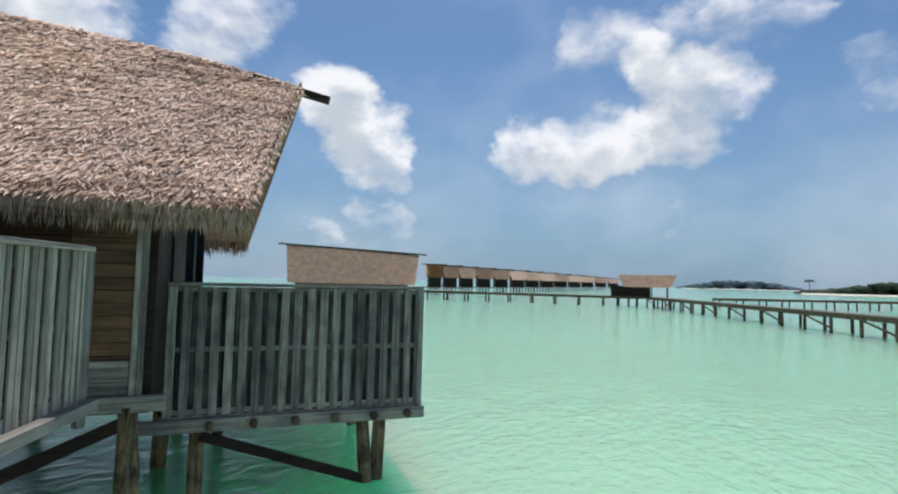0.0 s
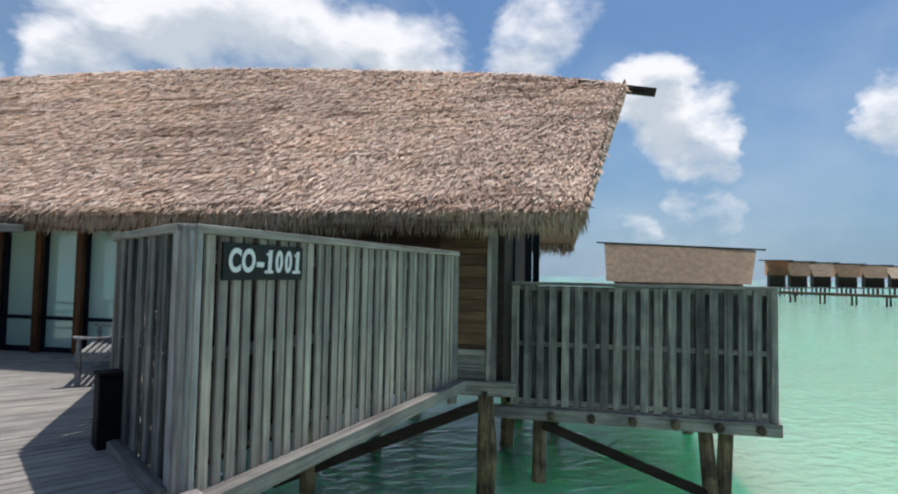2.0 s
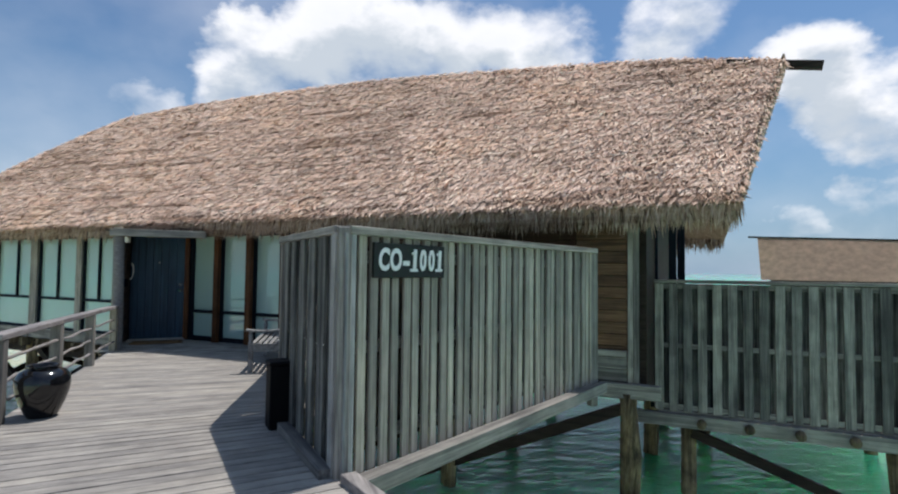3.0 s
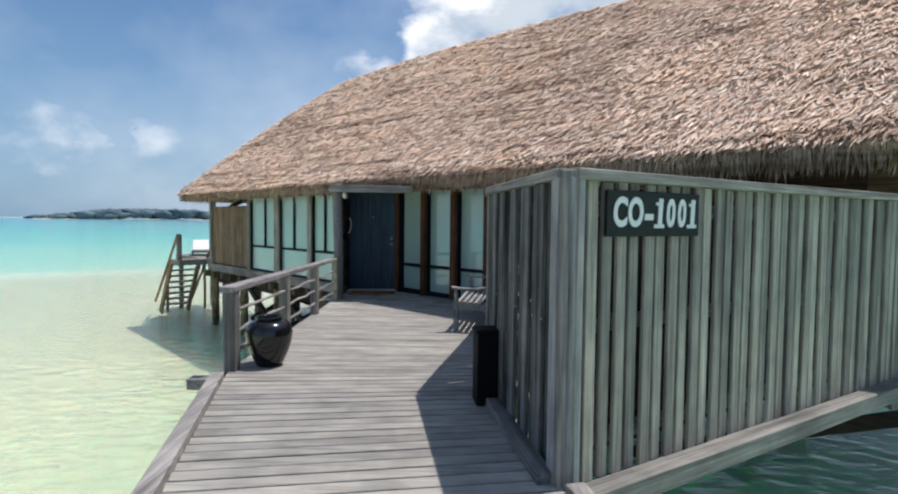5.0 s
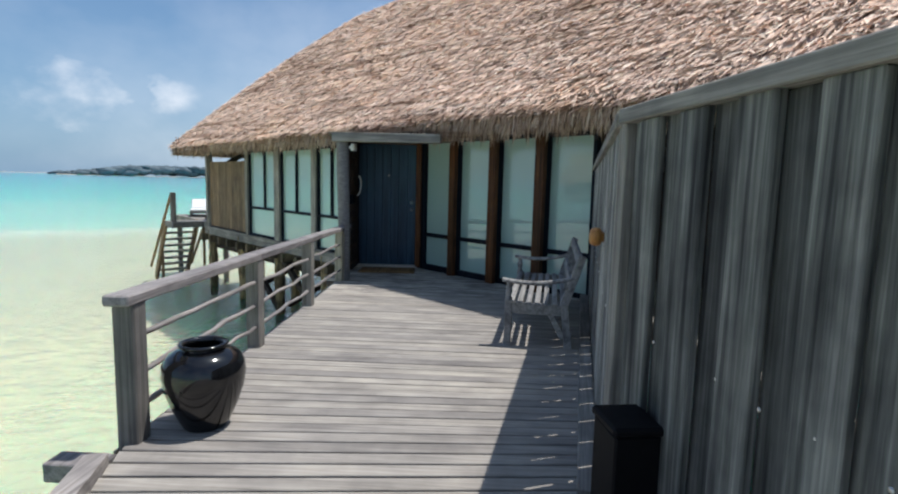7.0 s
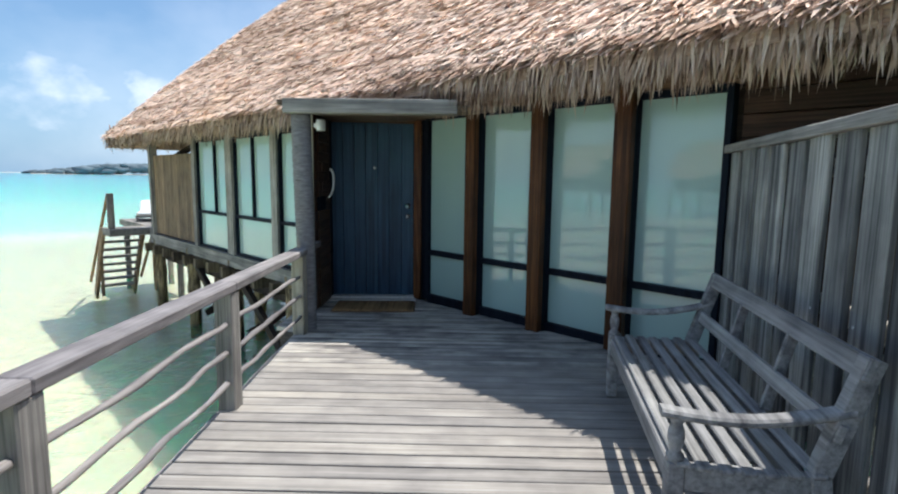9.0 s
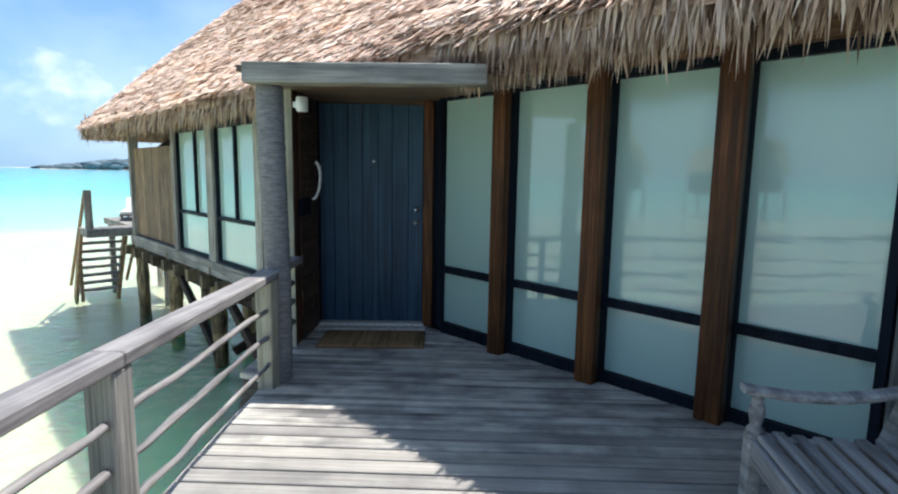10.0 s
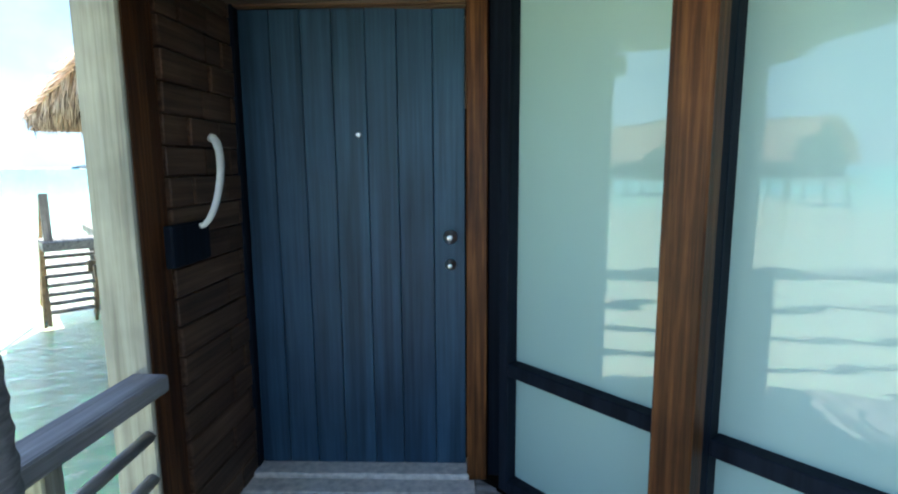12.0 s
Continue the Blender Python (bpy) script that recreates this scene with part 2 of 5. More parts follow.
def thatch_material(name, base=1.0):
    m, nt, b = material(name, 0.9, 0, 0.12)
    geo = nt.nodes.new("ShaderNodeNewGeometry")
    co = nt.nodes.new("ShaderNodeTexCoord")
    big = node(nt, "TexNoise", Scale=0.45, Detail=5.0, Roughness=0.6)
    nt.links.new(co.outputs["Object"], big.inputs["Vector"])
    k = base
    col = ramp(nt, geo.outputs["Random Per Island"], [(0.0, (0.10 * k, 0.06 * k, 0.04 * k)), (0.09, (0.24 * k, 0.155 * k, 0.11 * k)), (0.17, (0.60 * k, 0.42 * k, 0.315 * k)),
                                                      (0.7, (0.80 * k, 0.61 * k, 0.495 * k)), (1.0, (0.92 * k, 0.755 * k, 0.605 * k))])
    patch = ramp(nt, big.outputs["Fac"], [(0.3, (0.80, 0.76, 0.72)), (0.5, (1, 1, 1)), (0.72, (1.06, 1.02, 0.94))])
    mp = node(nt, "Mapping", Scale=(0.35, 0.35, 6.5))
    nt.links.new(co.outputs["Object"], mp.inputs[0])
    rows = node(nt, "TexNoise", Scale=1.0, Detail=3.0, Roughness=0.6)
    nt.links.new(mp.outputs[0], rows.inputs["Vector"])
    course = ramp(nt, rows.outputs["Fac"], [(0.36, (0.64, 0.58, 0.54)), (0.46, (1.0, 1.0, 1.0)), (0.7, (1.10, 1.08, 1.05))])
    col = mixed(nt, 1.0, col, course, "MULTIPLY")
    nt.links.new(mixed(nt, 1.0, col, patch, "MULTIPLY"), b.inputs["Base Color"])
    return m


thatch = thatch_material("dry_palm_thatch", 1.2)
# same thatch at a lower base: shadow on the eave fringe is painted in
eave_shade_thatch = thatch_material("shaded_eave_thatch", 0.66)


def plain(name, colour, rough=0.5, metal=0.0, spec=0.5, scale=25.0, vary=0.2, relief=0.1):
    m, nt, b = material(name, rough, metal, spec)
    v, rnd, raw = shifted(nt, (scale, scale, scale))
    n = node(nt, "TexNoise", Scale=1.0, Detail=5.0)
    nt.links.new(v, n.inputs["Vector"])
    lo = tuple(c * (1 - vary) for c in colour)
    hi = tuple(c * (1 + vary) for c in colour)
    nt.links.new(ramp(nt, n.outputs["Fac"], [(0.3, lo), (0.7, hi)]), b.inputs["Base Color"])
    if relief:
        bump(nt, b, n.outputs["Fac"], relief, 0.003)
    return m


def under_material():
    m, nt, b = material("thatch_core", 0.95, 0, 0.1)
    co = nt.nodes.new("ShaderNodeTexCoord")
    mp = node(nt, "Mapping", Scale=(9.0, 40.0, 40.0))
    nt.links.new(co.outputs["Object"], mp.inputs[0])
    n = node(nt, "TexNoise", Scale=1.0, Detail=5.0)
    nt.links.new(mp.outputs[0], n.inputs["Vector"])
    nt.links.new(ramp(nt, n.outputs["Fac"], [(0.3, (0.26, 0.17, 0.12)), (0.7, (0.55, 0.39, 0.285))]), b.inputs["Base Color"])
    bump(nt, b, n.outputs["Fac"], 0.8, 0.03)
    return m


thatch_core = under_material()
far_thatch = plain("far_sunlit_thatch", (0.56, 0.41, 0.30), 0.9, 0, 0.1, 1.5, 0.18, 0.5)


black_glaze = plain("black_glazed_ceramic", (0.006, 0.006, 0.007), 0.12, 0, 0.6, 12.0, 0.4, 0.15)
black_metal = plain("black_powder_coat", (0.005, 0.005, 0.006), 0.65, 0, 0.12)
sign_black = plain("sign_dark_board", (0.012, 0.016, 0.014), 0.55, 0, 0.3)
sign_white = plain("sign_white_letters", (0.78, 0.78, 0.76), 0.6, 0, 0.3, vary=0.05)
chrome = plain("brushed_steel", (0.62, 0.62, 0.60), 0.28, 1.0, 0.5, 80.0, 0.1)
white_paint = plain("white_lamp_housing", (0.75, 0.75, 0.73), 0.45, 0, 0.4, vary=0.05)
bone = plain("pale_curved_handle_finish", (0.62, 0.60, 0.56), 0.4, 0, 0.4, vary=0.08)
turned = wood("turned_orange_timber", (0.22, 0.09, 0.02), (0.42, 0.19, 0.045), (0.58, 0.30, 0.09), axis=2, rough=0.35, spec=0.5)
stone = plain("threshold_stone", (0.72, 0.66, 0.57), 0.7, 0, 0.3, 30.0, 0.2, 0.3)
canopy_leaf = plain("dark_tree_foliage", (0.03, 0.05, 0.025), 0.8, 0, 0.2, 0.4, 0.5, 0.0)
# haze of distance is mixed into this pale bluish foliage colour
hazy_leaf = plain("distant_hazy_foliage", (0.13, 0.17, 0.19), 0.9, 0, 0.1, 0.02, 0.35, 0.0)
island_sand = plain("pale_beach_sand", (0.62, 0.57, 0.47), 0.9, 0, 0.1, 0.2, 0.1, 0.0)


def trunk_material():
    m, nt, b = material("palm_trunk_bark", 0.85, 0, 0.2)
    co = nt.nodes.new("ShaderNodeTexCoord")
    mp = node(nt, "Mapping", Scale=(13.0, 13.0, 75.0))
    nt.links.new(co.outputs["Object"], mp.inputs[0])
    n = node(nt, "TexNoise", Scale=1.0, Detail=6.0, Roughness=0.7)
    nt.links.new(mp.outputs[0], n.inputs["Vector"])
    nt.links.new(ramp(nt, n.outputs["Fac"], [(0.25, (0.09, 0.085, 0.082)), (0.5, (0.2, 0.19, 0.185)), (0.75, (0.32, 0.305, 0.3))]), b.inputs["Base Color"])
    bump(nt, b, n.outputs["Fac"], 0.8, 0.01)
    return m


trunk_bark = trunk_material()
beige_z = wood("pale_beige_timber_upright", (0.27, 0.235, 0.17), (0.46, 0.415, 0.315), (0.58, 0.53, 0.42), axis=2, spread=0.25, stain=0.3)
# stained timber; base lightened to stand in for missing fill light
porch_wood = wood("worn_fill_lit_porch_timber", (0.42, 0.385, 0.325), (0.56, 0.52, 0.445), (0.66, 0.62, 0.54), axis=0, spread=0.2, stain=0.62, streak=0.3)


def pane_material(name, colour, rough=0.03):
    """Frosted white backing seen through a clear, mirror-smooth sheet."""
    m, nt, b = material(name, 0.5, 0, 0.3)
    v, rnd, raw = shifted(nt, (0.8, 0.8, 0.5))
    n = node(nt, "TexNoise", Scale=1.0, Detail=3.0)
    nt.links.new(v, n.inputs["Vector"])
    lo = tuple(c * 0.9 for c in colour)
    nt.links.new(ramp(nt, n.outputs["Fac"], [(0.3, lo), (0.7, colour)]), b.inputs["Base Color"])
    b.inputs["Coat Weight"].default_value, b.inputs["Coat Roughness"].default_value, b.inputs["Coat IOR"].default_value = 1.0, rough, 1.85
    wave = node(nt, "TexNoise", Scale=1.0, Detail=2.0)
    stretched = node(nt, "Mapping", Scale=(1.2, 1.2, 9.0))
    nt.links.new(raw, stretched.inputs[0])
    nt.links.new(stretched.outputs[0], wave.inputs["Vector"])
    ripple = node(nt, "Bump", Strength=0.05, Distance=0.02)
    nt.links.new(wave.outputs["Fac"], ripple.inputs["Height"])
    nt.links.new(ripple.outputs[0], b.inputs["Coat Normal"])
    return m


pane_glass = pane_material("frosted_green_glass", (0.41, 0.57, 0.51))


def sea_materials():
    # clear surface: tinted see-through plus a mirror by Fresnel, rippled
    m = bpy.data.materials.new("clear_lagoon_water")
    m.use_nodes = True
    nt = m.node_tree
    nt.nodes.clear()
    out = nt.nodes.new("ShaderNodeOutputMaterial")
    see = node(nt, "BsdfTransparent", Color=(0.58, 0.88, 0.80, 1))
    tco = nt.nodes.new("ShaderNodeTexCoord")
    tsep = nt.nodes.new("ShaderNodeSeparateXYZ")
    nt.links.new(tco.outputs["Object"], tsep.inputs[0])
    shoal = nt.nodes.new("ShaderNodeMapRange")
    shoal.interpolation_type = "SMOOTHSTEP"
    shoal.inputs["From Min"].default_value, shoal.inputs["From Max"].default_value = -6.0, 9.0
    nt.links.new(tsep.outputs[0], shoal.inputs["Value"])
    nt.links.new(mixed(nt, shoal.outputs[0], (0.885, 0.95, 0.87), (0.67, 0.905, 0.77)), see.inputs["Color"])
    gl = node(nt, "BsdfGlossy", Color=(1, 1, 1, 1), Roughness=0.09)
    fr = node(nt, "Fresnel", IOR=1.17)
    mix = nt.nodes.new("ShaderNodeMixShader")
    co = nt.nodes.new("ShaderNodeTexCoord")
    mp = node(nt, "Mapping", Scale=(1.0, 1.6, 1.0), Rotation=(0, 0, 0.6))
    nt.links.new(co.outputs["Object"], mp.inputs[0])
    n1 = node(nt, "TexNoise", Scale=2.4, Detail=6.0, Roughness=0.55, Distortion=0.4)
    n2 = node(nt, "TexNoise", Scale=0.35, Detail=3.0)
    nt.links.new(mp.outputs[0], n1.inputs["Vector"])
    nt.links.new(mp.outputs[0], n2.inputs["Vector"])
    add = nt.nodes.new("ShaderNodeMath")
    nt.links.new(n1.outputs["Fac"], add.inputs[0])
    nt.links.new(n2.outputs["Fac"], add.inputs[1])
    bp = node(nt, "Bump", Strength=0.36, Distance=0.25)
    nt.links.new(add.outputs[0], bp.inputs["Height"])
    nt.links.new(bp.outputs[0], gl.inputs["Normal"])
    nt.links.new(bp.outputs[0], fr.inputs["Normal"])
    # suspended sand scatters green light inside the water
    milk = node(nt, "SubsurfaceScattering", Color=(0.40, 0.73, 0.52, 1), Scale=1.0, Radius=(0.5, 7.0, 3.2))
    milk.falloff = "BURLEY"
    body = nt.nodes.new("ShaderNodeMixShader")
    share = nt.nodes.new("ShaderNodeMapRange")
    share.inputs["From Min"].default_value, share.inputs["From Max"].default_value = -6.0, 9.0
    share.inputs["To Min"].default_value, share.inputs["To Max"].default_value = 0.11, 0.66
    nt.links.new(tsep.outputs[0], share.inputs["Value"])
    nt.links.new(share.outputs[0], body.inputs[0])
    nt.links.new(see.outputs[0], body.inputs[1])
    nt.links.new(milk.outputs[0], body.inputs[2])
    nt.links.new(fr.outputs[0], mix.inputs[0])
    nt.links.new(body.outputs[0], mix.inputs[1])
    nt.links.new(gl.outputs[0], mix.inputs[2])
    nt.links.new(mix.outputs[0], out.inputs[0])
    # sandy bed: pale shoals, turquoise deeps further out, rippled light net
    s, nt, b = material("lagoon_bed_sand", 0.95, 0, 0.05)
    co = nt.nodes.new("ShaderNodeTexCoord")
    sep = nt.nodes.new("ShaderNodeSeparateXYZ")
    nt.links.new(co.outputs["Object"], sep.inputs[0])
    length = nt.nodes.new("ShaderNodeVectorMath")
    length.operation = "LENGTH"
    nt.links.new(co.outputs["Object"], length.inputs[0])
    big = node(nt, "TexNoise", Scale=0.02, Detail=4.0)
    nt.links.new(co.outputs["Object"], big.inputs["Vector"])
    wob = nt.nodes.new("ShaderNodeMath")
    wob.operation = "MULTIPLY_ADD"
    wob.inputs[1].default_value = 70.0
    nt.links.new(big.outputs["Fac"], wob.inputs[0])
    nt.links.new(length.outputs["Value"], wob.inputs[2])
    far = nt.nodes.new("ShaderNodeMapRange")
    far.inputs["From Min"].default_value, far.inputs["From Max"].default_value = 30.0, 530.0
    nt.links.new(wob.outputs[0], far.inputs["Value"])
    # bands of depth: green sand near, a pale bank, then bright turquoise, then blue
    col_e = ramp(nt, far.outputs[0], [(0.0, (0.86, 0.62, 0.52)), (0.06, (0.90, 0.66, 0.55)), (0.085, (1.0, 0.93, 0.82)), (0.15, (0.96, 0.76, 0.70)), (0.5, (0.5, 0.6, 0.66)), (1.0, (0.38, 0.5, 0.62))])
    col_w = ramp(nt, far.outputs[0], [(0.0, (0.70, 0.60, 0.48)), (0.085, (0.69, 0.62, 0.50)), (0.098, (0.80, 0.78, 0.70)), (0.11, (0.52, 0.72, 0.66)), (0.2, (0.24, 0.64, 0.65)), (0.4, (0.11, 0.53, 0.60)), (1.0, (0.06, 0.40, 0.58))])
    side = nt.nodes.new("ShaderNodeMapRange")
    side.interpolation_type = "SMOOTHSTEP"
    side.inputs["From Min"].default_value, side.inputs["From Max"].default_value = -4.0, 9.0
    nt.links.new(sep.outputs[0], side.inputs["Value"])
    col = mixed(nt, side.outputs[0], col_w, col_e)
    # sunlight focused by ripples, painted as a net into the sand colour
    v = node(nt, "TexVoronoi", Scale=1.1)
    v.feature = "DISTANCE_TO_EDGE"
    warp = node(nt, "TexNoise", Scale=1.3, Detail=2.0)
    nt.links.new(co.outputs["Object"], warp.inputs["Vector"])
    nt.links.new(mixed(nt, 0.35, co.outputs["Object"], warp.outputs["Color"], "ADD"), v.inputs["Vector"])
    net = ramp(nt, v.outputs["Distance"], [(0.0, (1.12, 1.1, 1.08)), (0.12, (1.0, 1.0, 1.0)), (0.6, (0.95, 0.955, 0.96))])
    col = mixed(nt, 1.0, col, net, "MULTIPLY")
    nt.links.new(col, b.inputs["Base Color"])
    return m, s


water_mat, bed_mat = sea_materials()

# ---- building helpers ----
HOUSE = pose(0, 0, 0, 0, 0, -45)  # local x along the front, local y into the house
WATER = -2.1
FRONT = 11.35


def deck_z(y):
    return -0.0175 * max(0.0, y - 7.9)


def mesh_of(name, bm, mat):
    me = bpy.data.meshes.new(name)
    bm.to_mesh(me)
    bm.free()
    me.materials.append(mat)
    return me


def thing(name, m=None, label="", category="", group="", kind=""):
    ob = new(name)
    ob.empty_display_size = 0.2
    if m is not None:
        ob.matrix_world = m
    return tagged(ob, label, category, group, kind)


def part(name, bm, mat, parent=None, label="", smooth=False):
    me = mesh_of(name, bm, mat)
    if smooth:
        for p in me.polygons:
            p.use_smooth = True
    ob = new(name, me)
    ob.parent = parent
    if label:
        ob["label"] = label
    return ob


def box(bm, x0, x1, y0, y1, z0, z1, bevel=0.0):
    r = bmesh.ops.create_cube(bm, size=1.0, matrix=Matrix.LocRotScale(((x0 + x1) / 2, (y0 + y1) / 2, (z0 + z1) / 2), None, (x1 - x0, y1 - y0, z1 - z0)))
    if bevel:
        es = list({e for v in r["verts"] for e in v.link_edges})
        bmesh.ops.bevel(bm, geom=es, offset=bevel, segments=1, affect="EDGES")


def boxed(*a, bevel=0.006):
    bm = bmesh.new()
    box(bm, *a, bevel=bevel)
    return bm


def along(p, q, up=(0, 0, 1)):
    """A pose at p whose x axis points to q and whose z axis is near up."""
    x = (Vector(q) - Vector(p)).normalized()
    y = Vector(up).cross(x).normalized()
    z = x.cross(y)
    m = Matrix((x, y, z)).transposed().to_4x4()
    m.translation = p
    return m


def bar(bm, p, q, w, h, up=(0, 0, 1), bevel=0.004):
    """A straight timber from p to q, w wide and h high."""
    n = bmesh.new()
    box(n, 0, (Vector(q) - Vector(p)).length, -w / 2, w / 2, -h / 2, h / 2, bevel)
    n.transform(along(p, q, up))
    me = bpy.data.meshes.new("tmp")
    n.to_mesh(me)
    n.free()
    bm.from_mesh(me)
    bpy.data.meshes.remove(me)


def rod(bm, pts, radii, sides=10, wobble=0.0, caps=True):
    """A round stick through the points, with a radius at each."""
    rings = []
    rnd = random.Random(len(pts) * 7 + int(radii[0] * 1000))
    for i, p in enumerate(pts):
        p = Vector(p)
        d = Vector(pts[min(i + 1, len(pts) - 1)]) - Vector(pts[max(i - 1, 0)])
        m = d.to_track_quat("Z", "Y").to_matrix()
        ring = []
        for k in range(sides):
            a = 2 * math.pi * k / sides
            r = radii[i] * (1 + wobble * (rnd.random() - 0.5))
            ring.append(bm.verts.new(p + m @ Vector((math.cos(a) * r, math.sin(a) * r, 0))))
        rings.append(ring)
    for a, b in zip(rings, rings[1:]):
        for k in range(sides):
            bm.faces.new((a[k], a[(k + 1) % sides], b[(k + 1) % sides], b[k]))
    if caps:
        bm.faces.new(rings[0][::-1])
        bm.faces.new(rings[-1])


def lathe(bm, profile, sides=32):
    rings = [[bm.verts.new((r * math.cos(2 * math.pi * k / sides), r * math.sin(2 * math.pi * k / sides), z)) for k in range(sides)] for r, z in profile]
    for a, b in zip(rings, rings[1:]):
        for k in range(sides):
            bm.faces.new((a[k], a[(k + 1) % sides], b[(k + 1) % sides], b[k]))
    bm.faces.new(rings[0][::-1])


PLANKS = {}


def plank(name, parent, p, q, w, h, mat, up=(0, 0, 1), bevel=0.005):
    """A board of its own from p to q; boards of one size share a mesh."""
    ln = round((Vector(q) - Vector(p)).length, 2)
    key = (ln, w, h, mat.name)
    if key not in PLANKS:
        bm = bmesh.new()
        box(bm, 0, ln, -w / 2, w / 2, -h / 2, h / 2, bevel)
        PLANKS[key] = mesh_of(name, bm, mat)
    ob = new(name, PLANKS[key])
    ob.parent = parent
    ob.matrix_local = along(p, q, up)
    return ob


# ---- sea and far shores ----


def sheet(name, z, half, mat):
    bm = bmesh.new()
    bmesh.ops.create_grid(bm, x_segments=8, y_segments=8, size=half)
    ob = part(name, bm, mat)
    ob.location.z = z
    return ob


tagged(sheet("water", WATER, 4500, water_mat), "clear shallow turquoise lagoon with small ripples", "water", kind="structure")
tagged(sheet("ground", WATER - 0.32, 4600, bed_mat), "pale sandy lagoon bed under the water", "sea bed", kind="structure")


def island(name, az0, az1, dist, height, seed, label):
    """A low wooded shore: a sand spit with many lumpy tree crowns along it."""
    rnd = random.Random(seed)
    ob = thing(name, None, label, "island", kind="structure")
    bm = bmesh.new()
    n = 40
    rows = []
    for i in range(n + 1):
        a = radians(az0 + (az1 - az0) * i / n)
        d = Vector((math.sin(a), math.cos(a), 0))
        rows.append([bm.verts.new(d * (dist - 14) + Vector((0, 0, WATER - 0.3))), bm.verts.new(d * (dist - 4) + Vector((0, 0, WATER + 0.9))), bm.verts.new(d * (dist + 60) + Vector((0, 0, WATER + 1.2)))])
    for a, b in zip(rows, rows[1:]):
        for k in (0, 1):
            bm.faces.new((a[k], b[k], b[k + 1], a[k + 1]))
    part("beach", bm, island_sand, ob)
    bm = bmesh.new()
    count = min(520, int(abs(az1 - az0) * dist / 36))
    for i in range(count):
        f = rnd.random()
        a = radians(az0 + (az1 - az0) * f)
        edge = min(1.0, 2.6 * min(f, 1 - f) + 0.16)
        h = height * edge * rnd.uniform(0.5, 0.95)
        r = rnd.uniform(0.16, 0.34) * height
        c = Vector((math.sin(a), math.cos(a), 0)) * (dist + rnd.uniform(2, 50)) + Vector((0, 0, WATER + h - r * 0.6))
        ret = bmesh.ops.create_icosphere(bm, subdivisions=1, radius=1.0, matrix=Matrix.LocRotScale(c, None, (r * 2.6, r * 2.6, r)))
        for v in ret["verts"]:
            v.co += (v.co - c) * rnd.uniform(-0.22, 0.22)
            v.co.z = max(v.co.z, WATER + 0.5)
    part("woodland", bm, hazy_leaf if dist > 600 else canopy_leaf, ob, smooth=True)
    return ob


island("backdrop_east_shore", 88.4, 98.4, 900, 13, 1, "long low wooded island on the horizon")
island("backdrop_south_shore", 98.0, 122, 420, 10, 2, "dark wooded shore with a sandy edge")
island("backdrop_north_shore", -38, -20, 1300, 23, 3, "low wooded island with small buildings on the horizon")
island("backdrop_west_shore", -60, -38.5, 2600, 4, 4, "thin strip of low land on the horizon")


# ---- thatched water villas ----


def villa(m, length, half, eave, ridge, prow, label, group="", fall=0.0):
    """A far villa: thatch roof with a jutting ridge, plank body, deck and piles."""
    ob = thing("villa", m, label, "villa", group)
    L2 = length / 2
    bm = bmesh.new()
    n = 8
    front, top, back = [], [], []
    for i in range(n + 1):
        f = i / n
        sag = 0.35 * 4 * f * (1 - f)
        front.append(bm.verts.new((-L2 + length * f, -half, eave)))
        top.append(bm.verts.new((-(L2 + prow) + (length + 2 * prow) * f, 0, ridge - fall * f + sag * 0.4)))
        back.append(bm.verts.new((-L2 + length * f, half, eave)))
    for i in range(n):
        bm.faces.new((front[i], front[i + 1], top[i + 1], top[i]))
        bm.faces.new((top[i], top[i + 1], back[i + 1], back[i]))
    bmesh.ops.solidify(bm, geom=bm.faces[:], thickness=0.3)
    part("roof", bm, far_thatch, ob)
    bm = bmesh.new()
    bar(bm, (-(L2 + prow + 1.0), 0, ridge + 0.1), (L2 + prow + 1.0, 0, ridge + 0.1 - fall), 0.25, 0.2)
    part("ridge_pole", bm, dark_in, ob)
    bm = bmesh.new()
    inset = min(0.8, L2 * 0.12)
    box(bm, -L2 + inset, L2 - inset, -half + 1.0, half - 1.0, -0.2, eave + 0.3)
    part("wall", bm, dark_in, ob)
    for sx in (-1, 1):
        bm = bmesh.new()
        x = sx * (L2 - inset + 0.01)
        vs = [bm.verts.new(c) for c in ((x, -half + 1.0, eave), (x, half - 1.0, eave), (x, 0, ridge - 0.5 - (fall if sx > 0 else 0)))]
        vs2 = [bm.verts.new((v.co.x - sx * 0.1, v.co.y, v.co.z)) for v in vs]
        bm.faces.new(vs)
        bm.faces.new(vs2[::-1])
        for k in range(3):
            bm.faces.new((vs[k], vs[(k + 1) % 3], vs2[(k + 1) % 3], vs2[k]))
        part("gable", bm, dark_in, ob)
    part("deck", boxed(-L2 - 0.6, L2 + 0.6, -half - 0.4, half + 0.2, -0.45, -0.2), grey_x, ob)
    for sx in (-1, -0.35, 0.35, 1):
        for sy in (-1, 1):
            bm = bmesh.new()
            rod(bm, [(sx * (L2 - 0.6), sy * (half - 0.6), WATER - 1.2), (sx * (L2 - 0.6), sy * (half - 0.6), -0.3)], [0.16, 0.15], 8)
            part("stilt", bm, pile_z, ob)
    return ob


EYE0 = Vector((2.59, 1.73, 1.44))


def bearing(az, dist):
    a = radians(az)
    return EYE0.x + dist * math.sin(a), EYE0.y + dist * math.cos(a)


